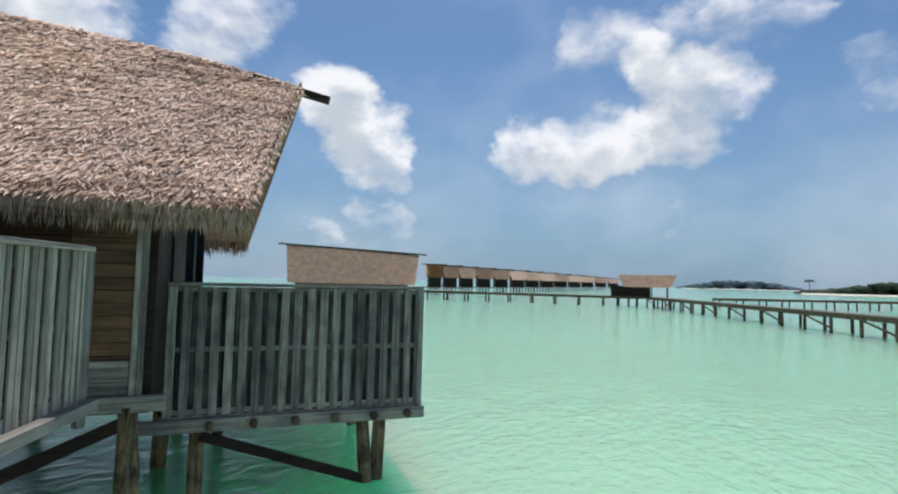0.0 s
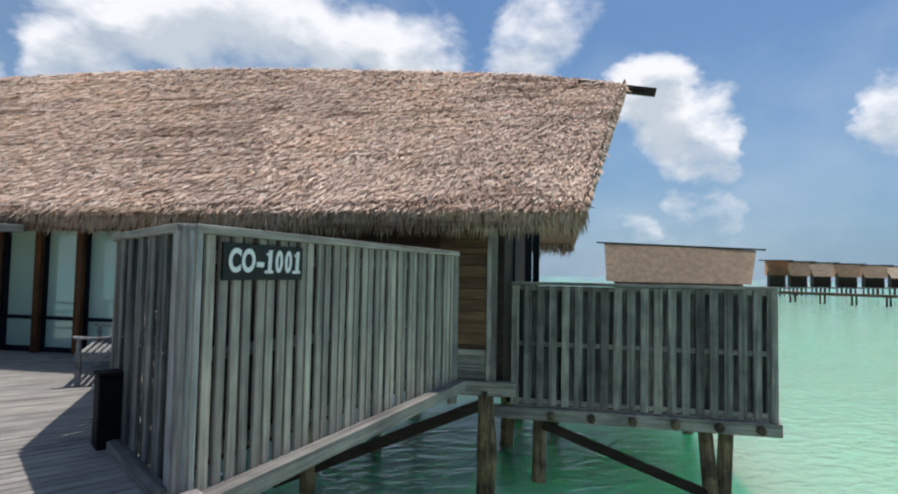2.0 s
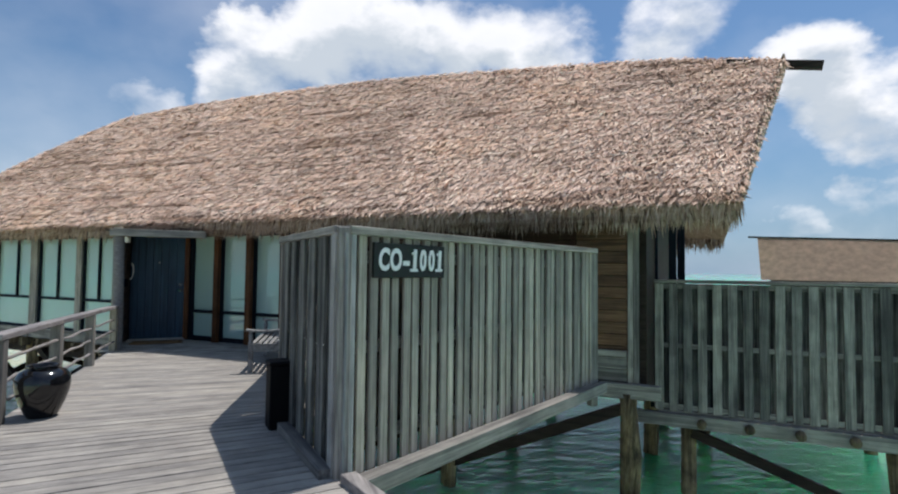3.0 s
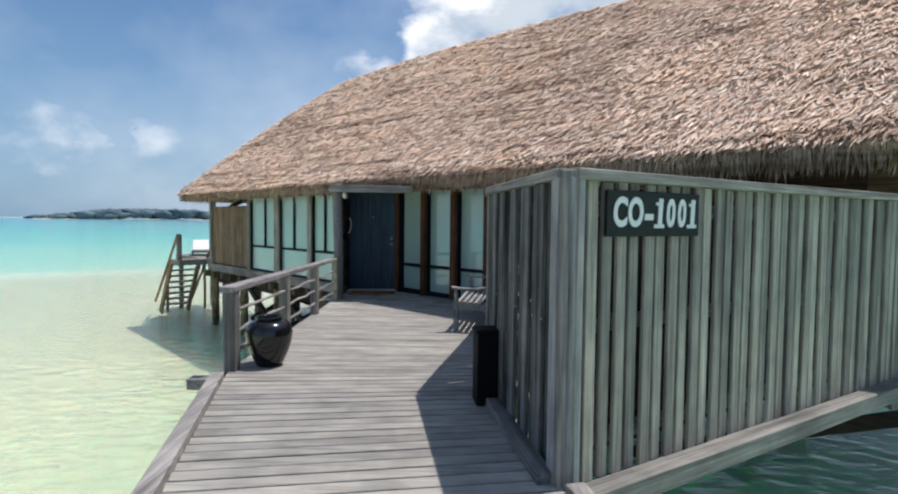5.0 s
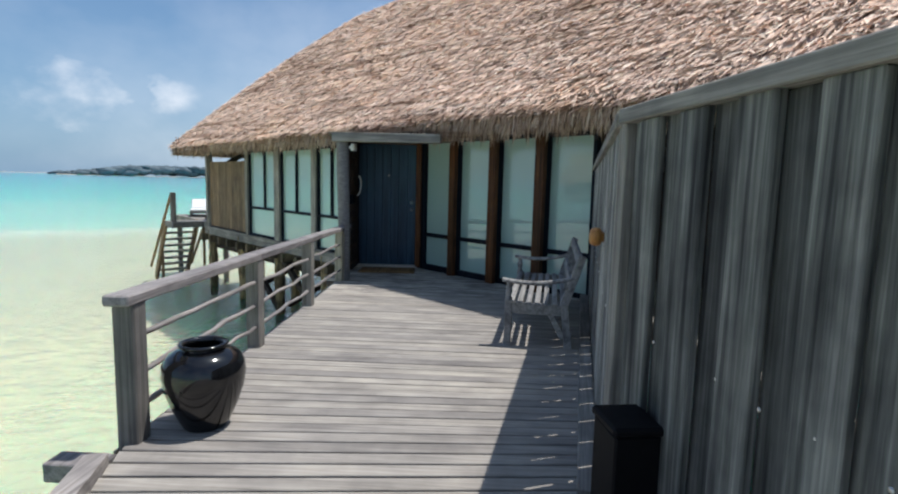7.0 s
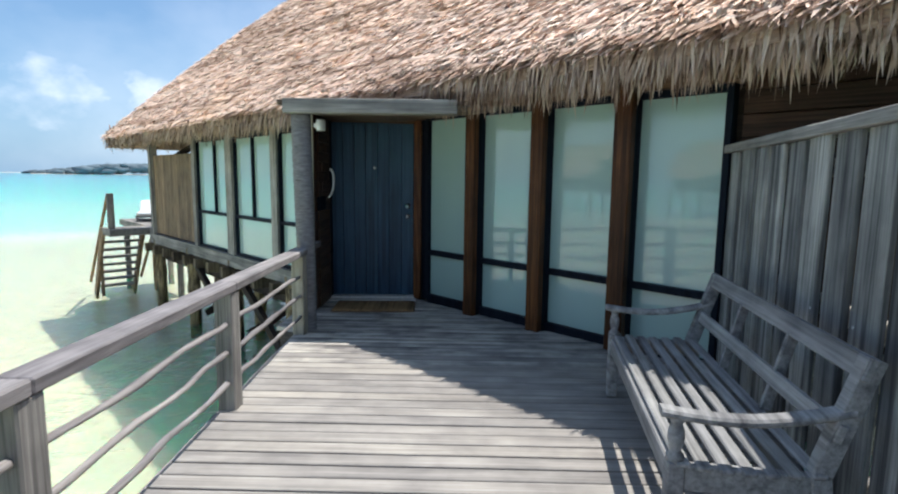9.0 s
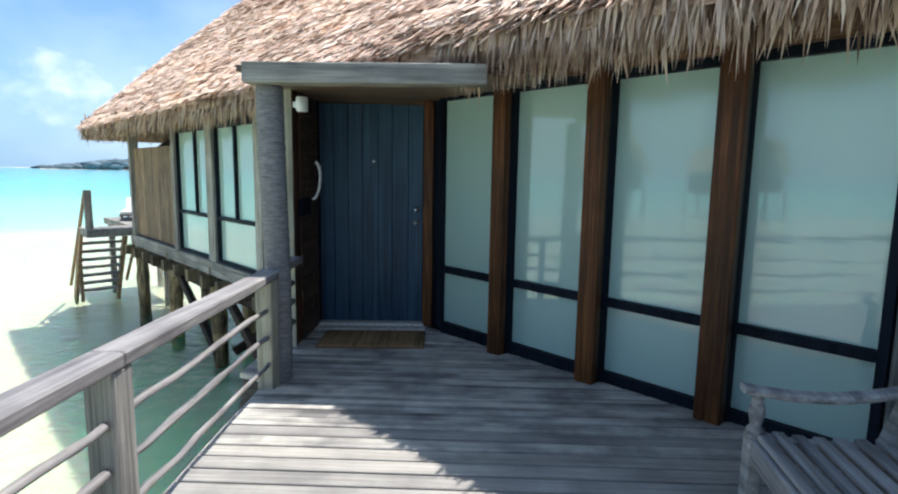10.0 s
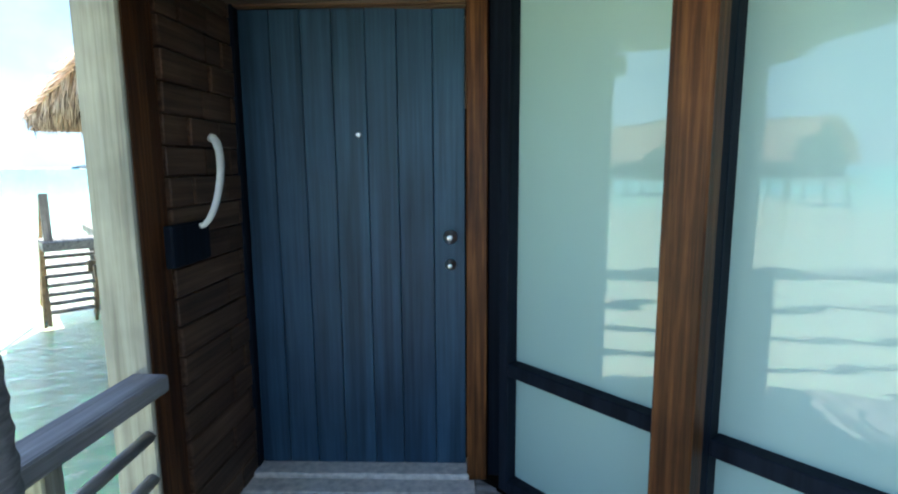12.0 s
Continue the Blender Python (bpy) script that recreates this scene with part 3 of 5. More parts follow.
x, y = bearing(55.6, 76)
villa(pose(x, y, 0, 0, 0, -57), 16.2, 4.2, 0.75, 5.85, 0.9, "large water villa with a tan thatched roof on stilts", fall=1.0)
AZ = [64.0, 65.6, 67.3, 69.1, 70.9, 72.6, 74.1, 75.6, 77.0, 78.4, 79.7, 81.0, 82.2]
proto = None
for i, az in enumerate(AZ):
    d = 1 / (1 / 135 + (1 / 400 - 1 / 135) * i / (len(AZ) - 1))
    x, y = bearing(az, d)
    m = pose(x, y, 0, 0, 0, 14 - az)
    if proto is None:
        proto = villa(m, 3.3, 2.2, 2.2, 5.3, 0.55, "small thatched water villa in a long row on stilts", "villas along the jetty")
    else:
        k = 1 + 1.1 * i / len(AZ)
        c = copy_thing(proto, m)
        c.scale = (k, k, 1.0)
for az, d, ln in ((-103.5, 62, 9.0), (-116.0, 60, 9.5)):
    x, y = 2.5 + d * math.sin(radians(az)), 13.4 + d * math.cos(radians(az))
    villa(pose(x, y, 0, 0, 0, 235 - az), ln, 3.4, 2.0, 5.4, 0.9, "thatched water villa across the lagoon on stilts", "villas across the water")


def jetty(name, a, b, top, width, step, label, brace=True):
    """A long plank jetty on paired piles with cross braces."""
    ob = thing(name, None, label, "jetty")
    a, b = Vector((*a, top)), Vector((*b, top))
    d = (b - a).normalized()
    side = Vector((-d.y, d.x, 0)) * width / 2
    bm = bmesh.new()
    bar(bm, a, b, width, 0.12)
    part("deck", bm, pile_z, ob)
    for s in (-1, 1):
        bm = bmesh.new()
        bar(bm, a + side * s * 0.9 - Vector((0, 0, 0.2)), b + side * s * 0.9 - Vector((0, 0, 0.2)), 0.12, 0.25)
        part("edge_beam", bm, pile_z, ob)
    n = int((b - a).length / step)
    for i in range(n + 1):
        p = a + d * (i * step)
        for s in (-1, 1):
            bm = bmesh.new()
            q = p + side * s * 0.85
            rod(bm, [(q.x, q.y, WATER - 1.1), (q.x, q.y, top - 0.05)], [0.14, 0.13], 6)
            part("stilt", bm, pile_z, ob)
        if brace and i < n and i % 2 == 0:
            bm = bmesh.new()
            p0, p1 = p - side * 0.85, p + d * step - side * 0.85
            bar(bm, (p0.x, p0.y, top - 0.3), (p1.x, p1.y, WATER + 0.4), 0.1, 0.14)
            part("brace", bm, pile_z, ob)
    return ob


jetty("jetty", (93, 60), (97, 10), -0.5, 2.2, 4.0, "long grey timber jetty in front of the villa row", brace=False)
jetty("jetty", (97, 8.5), (43, -14.5), -0.5, 2.0, 3.4, "grey timber jetty on braced piles over the lagoon")
jetty("jetty", (104, -1), (150, -75), -0.5, 2.0, 4.2, "far grey timber jetty on piles", brace=False)

hut = thing("boathouse", pose(98.5, 9.4, 0, 0, 0, -86 + 180), "small thatched hut with dark plank walls on the jetty", "hut")
bm = bmesh.new()
vs = [bm.verts.new(c) for c in ((-3.6, -2.6, 1.1), (3.6, -2.6, 1.1), (4.6, 0, 3.1), (-4.6, 0, 3.1), (-3.6, 2.6, 1.1), (3.6, 2.6, 1.1))]
bm.faces.new(vs[:4])
bm.faces.new((vs[3], vs[2], vs[5], vs[4]))
bmesh.ops.solidify(bm, geom=bm.faces[:], thickness=0.25)
part("roof", bm, far_thatch, hut)
part("wall", boxed(-0.5, 5.6, -1.8, 1.8, -0.6, 1.25), dark_in, hut)
for px in (-3.1, -0.7):
    for py in (-1.9, 1.9):
        part("post", boxed(px - 0.1, px + 0.1, py - 0.1, py + 0.1, -0.6, 1.5), pile_z, hut)
part("floor", boxed(-3.8, 5.8, -2.4, 2.4, -0.8, -0.6), grey_x, hut)
for px in (-3.4, -1, 1.6, 4.6):
    for py in (-2, 2):
        bm = bmesh.new()
        rod(bm, [(px, py, WATER - 1.1), (px, py, -0.7)], [0.15, 0.14], 6)
        part("stilt", bm, pile_z, hut)

palm = thing("palm_tree", pose(*bearing(98.9, 420), WATER + 0.8), "lone palm tree with drooping fronds on the shore", "palm tree")
bm = bmesh.new()
rod(bm, [(0, 0, 0), (0.4, 0, 4), (0.6, 0, 8)], [0.3, 0.24, 0.2], 8)
part("trunk", bm, trunk_bark, palm)
bm = bmesh.new()
for k in range(16):
    a = k * 2.399
    prev = None
    for j in range(6):
        r = 0.7 * j
        c = Vector((0.6 + r * math.cos(a), r * math.sin(a), 8 + 0.9 * math.sin(j * 0.55) - 0.06 * j * j))
        wv = Vector((-math.sin(a), math.cos(a), -0.2)) * 0.45 * (1 - abs(j - 2.5) / 4)
        row = (bm.verts.new(c - wv), bm.verts.new(c + wv))
        if prev:
            bm.faces.new((prev[0], prev[1], row[1], row[0]))
        prev = row
part("crown", bm, canopy_leaf, palm)

# ---- the house: roof ----
RIDGE = [(-16.8, 14.6, 6.35), (-13.7, 14.65, 6.42), (-10.0, 14.6, 6.35), (-7.2, 14.45, 6.2), (-5.0, 14.2, 5.95), (-2.3, 13.85, 5.62), (-0.2, 13.5, 5.3), (1.43, 13.0, 4.87)]
EAVE_Y, EAVE_Z, BACK_Y, LEFT_U, RIGHT_U = 10.42, 2.36, 18.9, -21.2, 0.66
RU, RS, RZ = (np.array(c) for c in zip(*RIDGE))


def roof_point(v, t, side=0):
    """On the roof: v along from the hipped end (0) to the open gable (1), t from eave (0) to ridge (1)."""
    eu = LEFT_U + (RIGHT_U - LEFT_U) * v
    ru = RU[0] + (RU[-1] - RU[0]) * v
    rs, rz = np.interp(ru, RU, RS), np.interp(ru, RU, RZ)
    es = EAVE_Y if side == 0 else BACK_Y
    swell = 0.15 * 4 * t * (1 - t) * np.exp(-5.0 * np.asarray(v, float))
    return np.stack([eu + (ru - eu) * t - 0.4 * swell, es + (rs - es) * t, EAVE_Z + (rz - EAVE_Z) * t + swell], -1)


roof = thing("roof", HOUSE, "thick steep roof of dry brown palm thatch", "roof", kind="structure")


def roof_core():
    bm = bmesh.new()
    nv, ntt = 30, 6
    for side in (0, 1):
        grid = [[bm.verts.new(roof_point(i / nv, j / ntt, side) - np.array((0, 0, 0.06))) for j in range(ntt + 1)] for i in range(nv + 1)]
        low = [[bm.verts.new(roof_point(i / nv, j / ntt, side) - np.array((0, 0, 0.17 + 0.08 * (j / ntt)))) for j in range(ntt + 1)] for i in range(nv + 1)]
        for i in range(nv):
            for j in range(ntt):
                q = (grid[i][j], grid[i + 1][j], grid[i + 1][j + 1], grid[i][j + 1])
                r = (low[i][j], low[i][j + 1], low[i + 1][j + 1], low[i + 1][j])
                bm.faces.new(q if side == 0 else q[::-1])
                bm.faces.new(r if side == 0 else r[::-1])
            bm.faces.new((grid[i][0], low[i][0], low[i + 1][0], grid[i + 1][0]))
        for j in range(ntt):
            bm.faces.new((grid[nv][j], low[nv][j], low[nv][j + 1], grid[nv][j + 1]))
            bm.faces.new((grid[0][j], grid[0][j + 1], low[0][j + 1], low[0][j]))
    for drop in (0.06, 0.3):  # the hipped end, outer and inner skin
        rows = [[bm.verts.new(roof_point(0.0, j / ntt, side) - np.array((0, 0, drop))) for side in (0, 1)] for j in range(ntt)]
        peak = bm.verts.new(roof_point(0.0, 1.0, 0) - np.array((0, 0, drop)))
        for a, b in zip(rows, rows[1:]):
            bm.faces.new((a[0], b[0], b[1], a[1]))
        bm.faces.new((rows[-1][0], peak, rows[-1][1]))
    part("thatch_core", bm, thatch_core, roof, "dense thatch core and underside")


roof_core()
rng = np.random.default_rng(7)


def strips(name, base, direction, width_dir, length, width, parent, label, bend=None, mat=None):
    """Many narrow leaf strips as one mesh: base points, unit directions, unit width directions, sizes."""
    n = len(base)
    w = width_dir * (width[:, None] / 2)
    mid = base + direction * (length[:, None] * 0.55)
    tip = base + direction * length[:, None]
    if bend is not None:
        tip = tip + bend
    co = np.stack([base - w, base + w, mid + w, mid - w, tip], 1).reshape(-1, 3)
    k = np.arange(n)[:, None] * 5
    loops = np.concatenate([k + np.array([0, 1, 2, 3]), k + np.array([3, 2, 4])], 1)
    me = bpy.data.meshes.new(name)
    me.vertices.add(len(co))
    me.vertices.foreach_set("co", co.astype(np.float32).ravel())
    me.loops.add(n * 7)
    me.loops.foreach_set("vertex_index", loops.ravel().astype(np.int32))
    me.polygons.add(n * 2)
    starts = (np.arange(n)[:, None] * 7 + np.array([0, 4])).ravel().astype(np.int32)
    me.polygons.foreach_set("loop_start", starts)
    me.update(calc_edges=True)
    me.materials.append(mat or thatch)
    ob = new(name, me)
    ob.parent = parent
    return tagged(ob, label, kind="stuff")


def unit(a):
    return a / np.linalg.norm(a, axis=-1, keepdims=True)


def cover(name, n, vlo, vhi, side, parent, size=1.0):
    v = vlo + (vhi - vlo) * rng.random(n)
    t = rng.random(n)
    t = (np.floor(t * 38) + rng.random(n) ** 2 * 0.9) / 38  # laid in courses
    p = roof_point(v, t, side)
    down = unit(roof_point(v, np.zeros(n), side) - roof_point(v, np.ones(n), side))
    across = np.zeros_like(down)
    across[:, 0] = 1.0
    normal = unit(np.cross(across, down))
    normal[normal[:, 2] < 0] *= -1
    across = unit(np.cross(down, normal))
    yaw = rng.normal(0, 0.42, n)[:, None]
    d = unit(down * np.cos(yaw) + across * np.sin(yaw) + normal * rng.uniform(0.02, 0.3, n)[:, None])
    w = unit(np.cross(d, normal) + normal * rng.normal(0, 0.35, n)[:, None])
    strips(name, p + normal * rng.uniform(-0.06, 0.03, n)[:, None], d, w, rng.uniform(0.09, 0.22, n) * size, rng.uniform(0.012, 0.03, n) * size, parent, "layered dry palm-leaf thatch")


cover("thatch", 60000, 0.0, 0.32, 0, roof, 1.1)
cover("thatch", 125000, 0.32, 0.80, 0, roof)
cover("thatch", 60000, 0.80, 1.0, 0, roof)


def hip_cover(n):
    a, b, c = (roof_point(0.0, t, side) for t, side in ((0.0, 0), (0.0, 1), (1.0, 0)))
    t, f = 1 - np.sqrt(rng.random(n)), rng.random(n)[:, None]
    p = roof_point(np.zeros(n), t, 0) * (1 - f) + roof_point(np.zeros(n), t, 1) * f
    nrm = unit(np.cross(c - a, b - a))
    nrm = nrm if nrm[2] > 0 else -nrm
    down = unit(np.array((-1.0, 0, -(c[2] - a[2]) / (c[0] - a[0]))))
    d = unit(down + rng.normal(0, 0.25, (n, 3)) + nrm * 0.12)
    w = unit(np.cross(d, np.tile(nrm, (n, 1))))
    strips("thatch", p, d, w, rng.uniform(0.2, 0.4, n), rng.uniform(0.02, 0.045, n), roof, "layered dry palm-leaf thatch")


hip_cover(9000)


def fringe(n, a, b, out, depth, hang, size=1.0, inward=None):
    """Hanging leaf ends along the eave from a to b; out is the way they lean."""
    a, b, out = np.array(a, float), np.array(b, float), np.array(out, float)
    f = rng.random(n)
    k = rng.random(n)
    p = a + (b - a) * f[:, None] - out * (k * depth)[:, None] + np.array((0, 0, 1.0)) * (rng.uniform(-0.02, 0.08, n) + k * depth * 0.55 - 0.28 * (rng.random(n) < 0.35) * k)[:, None]
    run = unit(b - a)
    clump = np.sin(f * 160) * 0.15 + np.sin(f * 61 + 1) * 0.15
    d = unit(np.array((0, 0, -1.0)) + out * (rng.uniform(0.02, 0.26, n) * (1 - 0.6 * k))[:, None] + run * (rng.normal(0, 0.15, n) + clump * 0.3)[:, None])
    w = unit(run + rng.normal(0, 0.5, (n, 3)) * np.array((1, 1, 0.1)))
    ln = hang * (0.38 + 0.8 * rng.random(n) ** 1.5) * (1 + 0.4 * clump)
    strips("thatch_fringe", p, d, w, ln, rng.uniform(0.011, 0.026, n) * size, roof, "ragged hanging thatch fringe of the eave", mat=eave_shade_thatch)


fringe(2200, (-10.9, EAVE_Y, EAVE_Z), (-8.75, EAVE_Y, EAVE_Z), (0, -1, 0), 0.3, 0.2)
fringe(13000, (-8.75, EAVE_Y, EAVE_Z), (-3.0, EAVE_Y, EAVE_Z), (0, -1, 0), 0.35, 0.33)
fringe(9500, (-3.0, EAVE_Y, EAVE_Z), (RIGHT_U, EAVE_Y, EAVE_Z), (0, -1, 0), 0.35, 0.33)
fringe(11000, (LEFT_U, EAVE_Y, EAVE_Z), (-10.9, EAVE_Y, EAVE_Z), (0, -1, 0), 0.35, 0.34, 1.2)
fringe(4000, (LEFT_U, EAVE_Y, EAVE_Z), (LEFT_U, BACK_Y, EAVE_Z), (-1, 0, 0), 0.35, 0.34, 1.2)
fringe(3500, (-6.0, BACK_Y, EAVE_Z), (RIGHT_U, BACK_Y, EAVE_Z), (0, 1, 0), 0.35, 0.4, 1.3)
fringe(1600, (RIGHT_U, EAVE_Y, EAVE_Z), (RU[-1], RS[-1], RZ[-1]), (1, 0, 0), 0.04, 0.13)
bm = bmesh.new()
bar(bm, (0.6, 13.1, 4.92), (1.93, 13.0, 4.66), 0.14, 0.12)
part("ridge_pole", bm, dark_in, roof, "dark timber pole jutting from the gable")

# ---- the house: walls, floor, piles ----
wall = thing("wall_front", HOUSE, "house front of brown and tan boarding on stilts", "wall", kind="structure")


def boards(parent, u0, u1, z0, z1, y, step, mat, upright=True, name="plank", thick=0.03):
    if upright:
        n = max(1, round((u1 - u0) / step))
        w = (u1 - u0) / n
        for i in range(n):
            u = u0 + w * (i + 0.5)
            plank(name, parent, (u, y, z0), (u, y, z1), round(w - 0.006, 3), thick, mat, up=(0, -1, 0))
    else:
        n = max(1, round((z1 - z0) / step))
        w = (z1 - z0) / n
        for i in range(n):
            z = z0 + w * (i + 0.5)
            plank(name, parent, (u0, y, z), (u1, y, z), round(w - 0.006, 3), thick, mat, up=(0, -1, 0))


bm = bmesh.new()
box(bm, -17.4, -12.0, FRONT + 0.06, FRONT + 0.16, -0.2, 2.5)
box(bm, -9.75, -0.5, FRONT + 0.06, FRONT + 0.16, -0.2, 2.5)
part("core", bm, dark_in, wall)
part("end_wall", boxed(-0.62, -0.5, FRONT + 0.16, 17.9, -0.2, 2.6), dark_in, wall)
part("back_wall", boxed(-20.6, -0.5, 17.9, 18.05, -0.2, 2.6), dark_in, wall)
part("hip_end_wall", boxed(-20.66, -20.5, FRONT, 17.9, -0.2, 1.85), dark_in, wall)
tan_board = wood("tan_cladding_board", (0.15, 0.10, 0.06), (0.29, 0.20, 0.12), (0.42, 0.31, 0.20), axis=0, rough=0.75, spread=0.6)
# darker copy of the brown cladding: the eave's shade is in its colour
shade_board = wood("eave_shaded_wall_board", (0.02, 0.009, 0.005), (0.06, 0.028, 0.015), (0.11, 0.055, 0.03), axis=0, rough=0.65, spread=0.4)
grey_board = wood("grey_fence_board", *GREY, axis=0, spread=0.95, stain=0.42, streak=0.3)
boards(wall, -20.55, -17.5, -0.15, 1.88, FRONT, 0.2, tan_board)
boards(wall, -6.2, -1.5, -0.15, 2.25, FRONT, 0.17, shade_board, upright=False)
boards(wall, -1.495, -0.75, -0.15, 2.25, FRONT, 0.17, brown_x, upright=False)
boards(wall, -0.75, -0.59, -0.2, 2.3, FRONT - 0.04, 0.08, grey_board)
boards(wall, -6.2, -0.76, -0.15, 0.205, FRONT - 0.022, 0.178, grey_board, upright=False, name="skirting_plank", thick=0.022)
part("sill_board", boxed(-6.2, -0.76, FRONT - 0.06, FRONT - 0.016, 0.21, 0.3), grey_x, wall, "pale grey ledge board across the cladding")
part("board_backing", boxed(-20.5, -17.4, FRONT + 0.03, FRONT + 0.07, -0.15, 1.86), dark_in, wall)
bm = bmesh.new()
bar(bm, (-20.3, FRONT + 0.3, 1.75), (-18.6, FRONT + 1.0, 2.5), 0.08, 0.14)
part("rafter", bm, dark_in, wall)
for u in (-20.6, -17.42):
    part("corner_post", boxed(u - 0.09, u + 0.09, FRONT - 0.1, FRONT + 0.08, -0.25, 2.45), grey_z, wall)
part("floor_beam", boxed(-20.8, -9.4, FRONT - 0.12, FRONT + 0.02, -0.42, -0.17), grey_x, wall)
part("floor_beam", boxed(-6.4, -0.3, FRONT - 0.12, FRONT + 0.02, -0.36, -0.16), grey_x, wall)
# carried past the back wall, unseen, to shade the water beneath
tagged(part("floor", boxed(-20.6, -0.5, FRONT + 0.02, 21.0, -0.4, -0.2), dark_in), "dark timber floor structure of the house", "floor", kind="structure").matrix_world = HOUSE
for k in range(14):
    u = -20.6 + k * 0.72
    part("joist", boxed(u - 0.07, u + 0.07, FRONT - 0.3, 18, -0.62, -0.41), pile_z, wall)
for u in (-20.45, -18.0, -15.6, -13.2, -10.9, -6.5, -3.6, -0.75):
    for yy in (FRONT, 14.6, 17.8):
        bm = bmesh.new()
        rod(bm, [(u, yy, WATER - 1.2), (u + 0.03, yy, -1.2), (u, yy, -0.3)], [0.17, 0.15, 0.14], 10, 0.12)
        part("stilt", bm, pile_bark, wall, smooth=True)
for y in (11.55, 13.2, 15.2):
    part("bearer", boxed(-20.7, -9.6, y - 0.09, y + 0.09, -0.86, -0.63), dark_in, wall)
for y in (12.4, 13.6):
    for u in (-19.2, -16.8, -14.4, -12.0):
        bm = bmesh.new()
        rod(bm, [(u, y, WATER - 1.2), (u, y, -0.62)], [0.14, 0.12], 8, 0.1)
        part("stilt", bm, pile_bark, wall, smooth=True)
for u in (-18.0, -15.6, -13.2):
    bm = bmesh.new()
    bar(bm, (u, 11.6, WATER + 0.2), (u, 14.5, -0.66), 0.09, 0.15)
    part("brace", bm, dark_in, wall)
    bm = bmesh.new()
    bar(bm, (u + 0.12, 11.6, -0.66), (u + 0.12, 14.5, WATER + 0.2), 0.09, 0.15)
    part("brace", bm, dark_in, wall)
for u, v in ((-18.0, -15.6), (-15.6, -13.2), (-0.75, -4.2)):
    bm = bmesh.new()
    bar(bm, (u, FRONT, -0.5), (v, FRONT, WATER + 0.1), 0.1, 0.16)
    part("brace", bm, dark_in, wall)


def window(u0, u1, splits, name, y=FRONT, z0=-0.02, z1=2.08, mid=0.5, lower=True):
    """A glazed bay: dark frame, transom, upper panes split at the given places, one lower pane."""
    ob = thing(name, HOUSE @ pose(0, 0, 0), "frosted green glass window in a dark navy frame", "window", kind="structure")
    f = 0.05
    bm = bmesh.new()
    for a, b, c, d in ((u0 - f, u0, z0 - 0.06, z1 + 0.06), (u1, u1 + f, z0 - 0.06, z1 + 0.06), (u0, u1, z1, z1 + 0.06), (u0, u1, z0 - 0.14, z0), (u0, u1, mid - 0.03, mid + 0.03)):
        box(bm, a, b, y - 0.06, y + 0.05, c, d, 0.004)
    for s in splits:
        box(bm, s - 0.03, s + 0.03, y - 0.05, y + 0.05, mid + 0.03, z1, 0.004)
    part("frame", bm, frame_navy, ob)
    xs = [u0, *splits, u1]
    for a, b in zip(xs, xs[1:]):
        part("pane", boxed(a, b, y, y + 0.015, mid, z1, bevel=0), pane_glass, ob)
    part("pane", boxed(u0, u1, y, y + 0.015, z0, mid, bevel=0), pane_glass, ob)
    return ob


RIGHT_PANES = ((-9.67, -8.945), (-8.8, -8.065), (-7.9, -7.175), (-7.005, -6.31))
for i, (a, b) in enumerate(RIGHT_PANES):
    window(a, b, (), "window_%d" % (i + 1))
for i, (a, b, sp) in enumerate(((-17.28, -15.72, (-16.36,)), (-15.3, -13.78, (-14.55,)), (-13.45, -12.2, (-12.9,)))):
    window(a, b, sp, "window_%d" % (i + 5), z0=-0.12, mid=0.6, z1=2.1)
for a, b in ((-8.935, -8.8), (-8.05, -7.9), (-7.165, -7.005)):
    ob = thing("post", HOUSE, "reddish-brown varnished timber post between windows", "post", "posts between the windows", "structure")
    part("face", boxed(a, b, FRONT - 0.18, FRONT - 0.1, -0.2, 2.3), brown_z, ob)
    part("mullion", boxed(a + 0.004, b - 0.003, FRONT - 0.1, FRONT + 0.06, -0.2, 2.3, bevel=0.003), frame_navy, ob, "dark navy mullion behind the post")
for a, b in ((-15.66, -15.36), (-13.72, -13.5)):
    ob = part("post", boxed(a, b, FRONT - 0.1, FRONT + 0.06, -0.2, 2.3), grey_z)
    ob.matrix_world = HOUSE
    tagged(ob, "grey weathered timber post between windows", "post", "posts between the windows", "structure")
ob = part("trim", boxed(-9.8, -6.2, FRONT - 0.1, FRONT + 0.06, 2.14, 2.32), brown_x)
ob.matrix_world = HOUSE
tagged(ob, "dark brown timber head beam above windows", "beam", kind="structure")
ob = part("trim", boxed(-9.75, -6.0, FRONT - 0.16, FRONT - 0.02, -0.26, -0.14), grey_x)
ob.matrix_world = HOUSE
tagged(ob, "grey timber sill strip under the windows", "sill", kind="structure")

# ---- porch and door ----
PZ = -0.11
porch = thing("wall_porch", None, "narrow porch side wall of brown shingle boards", "wall", kind="structure")
part("core", boxed(-0.22, -0.1, 14.33, 15.2, -0.2, 2.2), pile_z, porch)
rnd = random.Random(5)
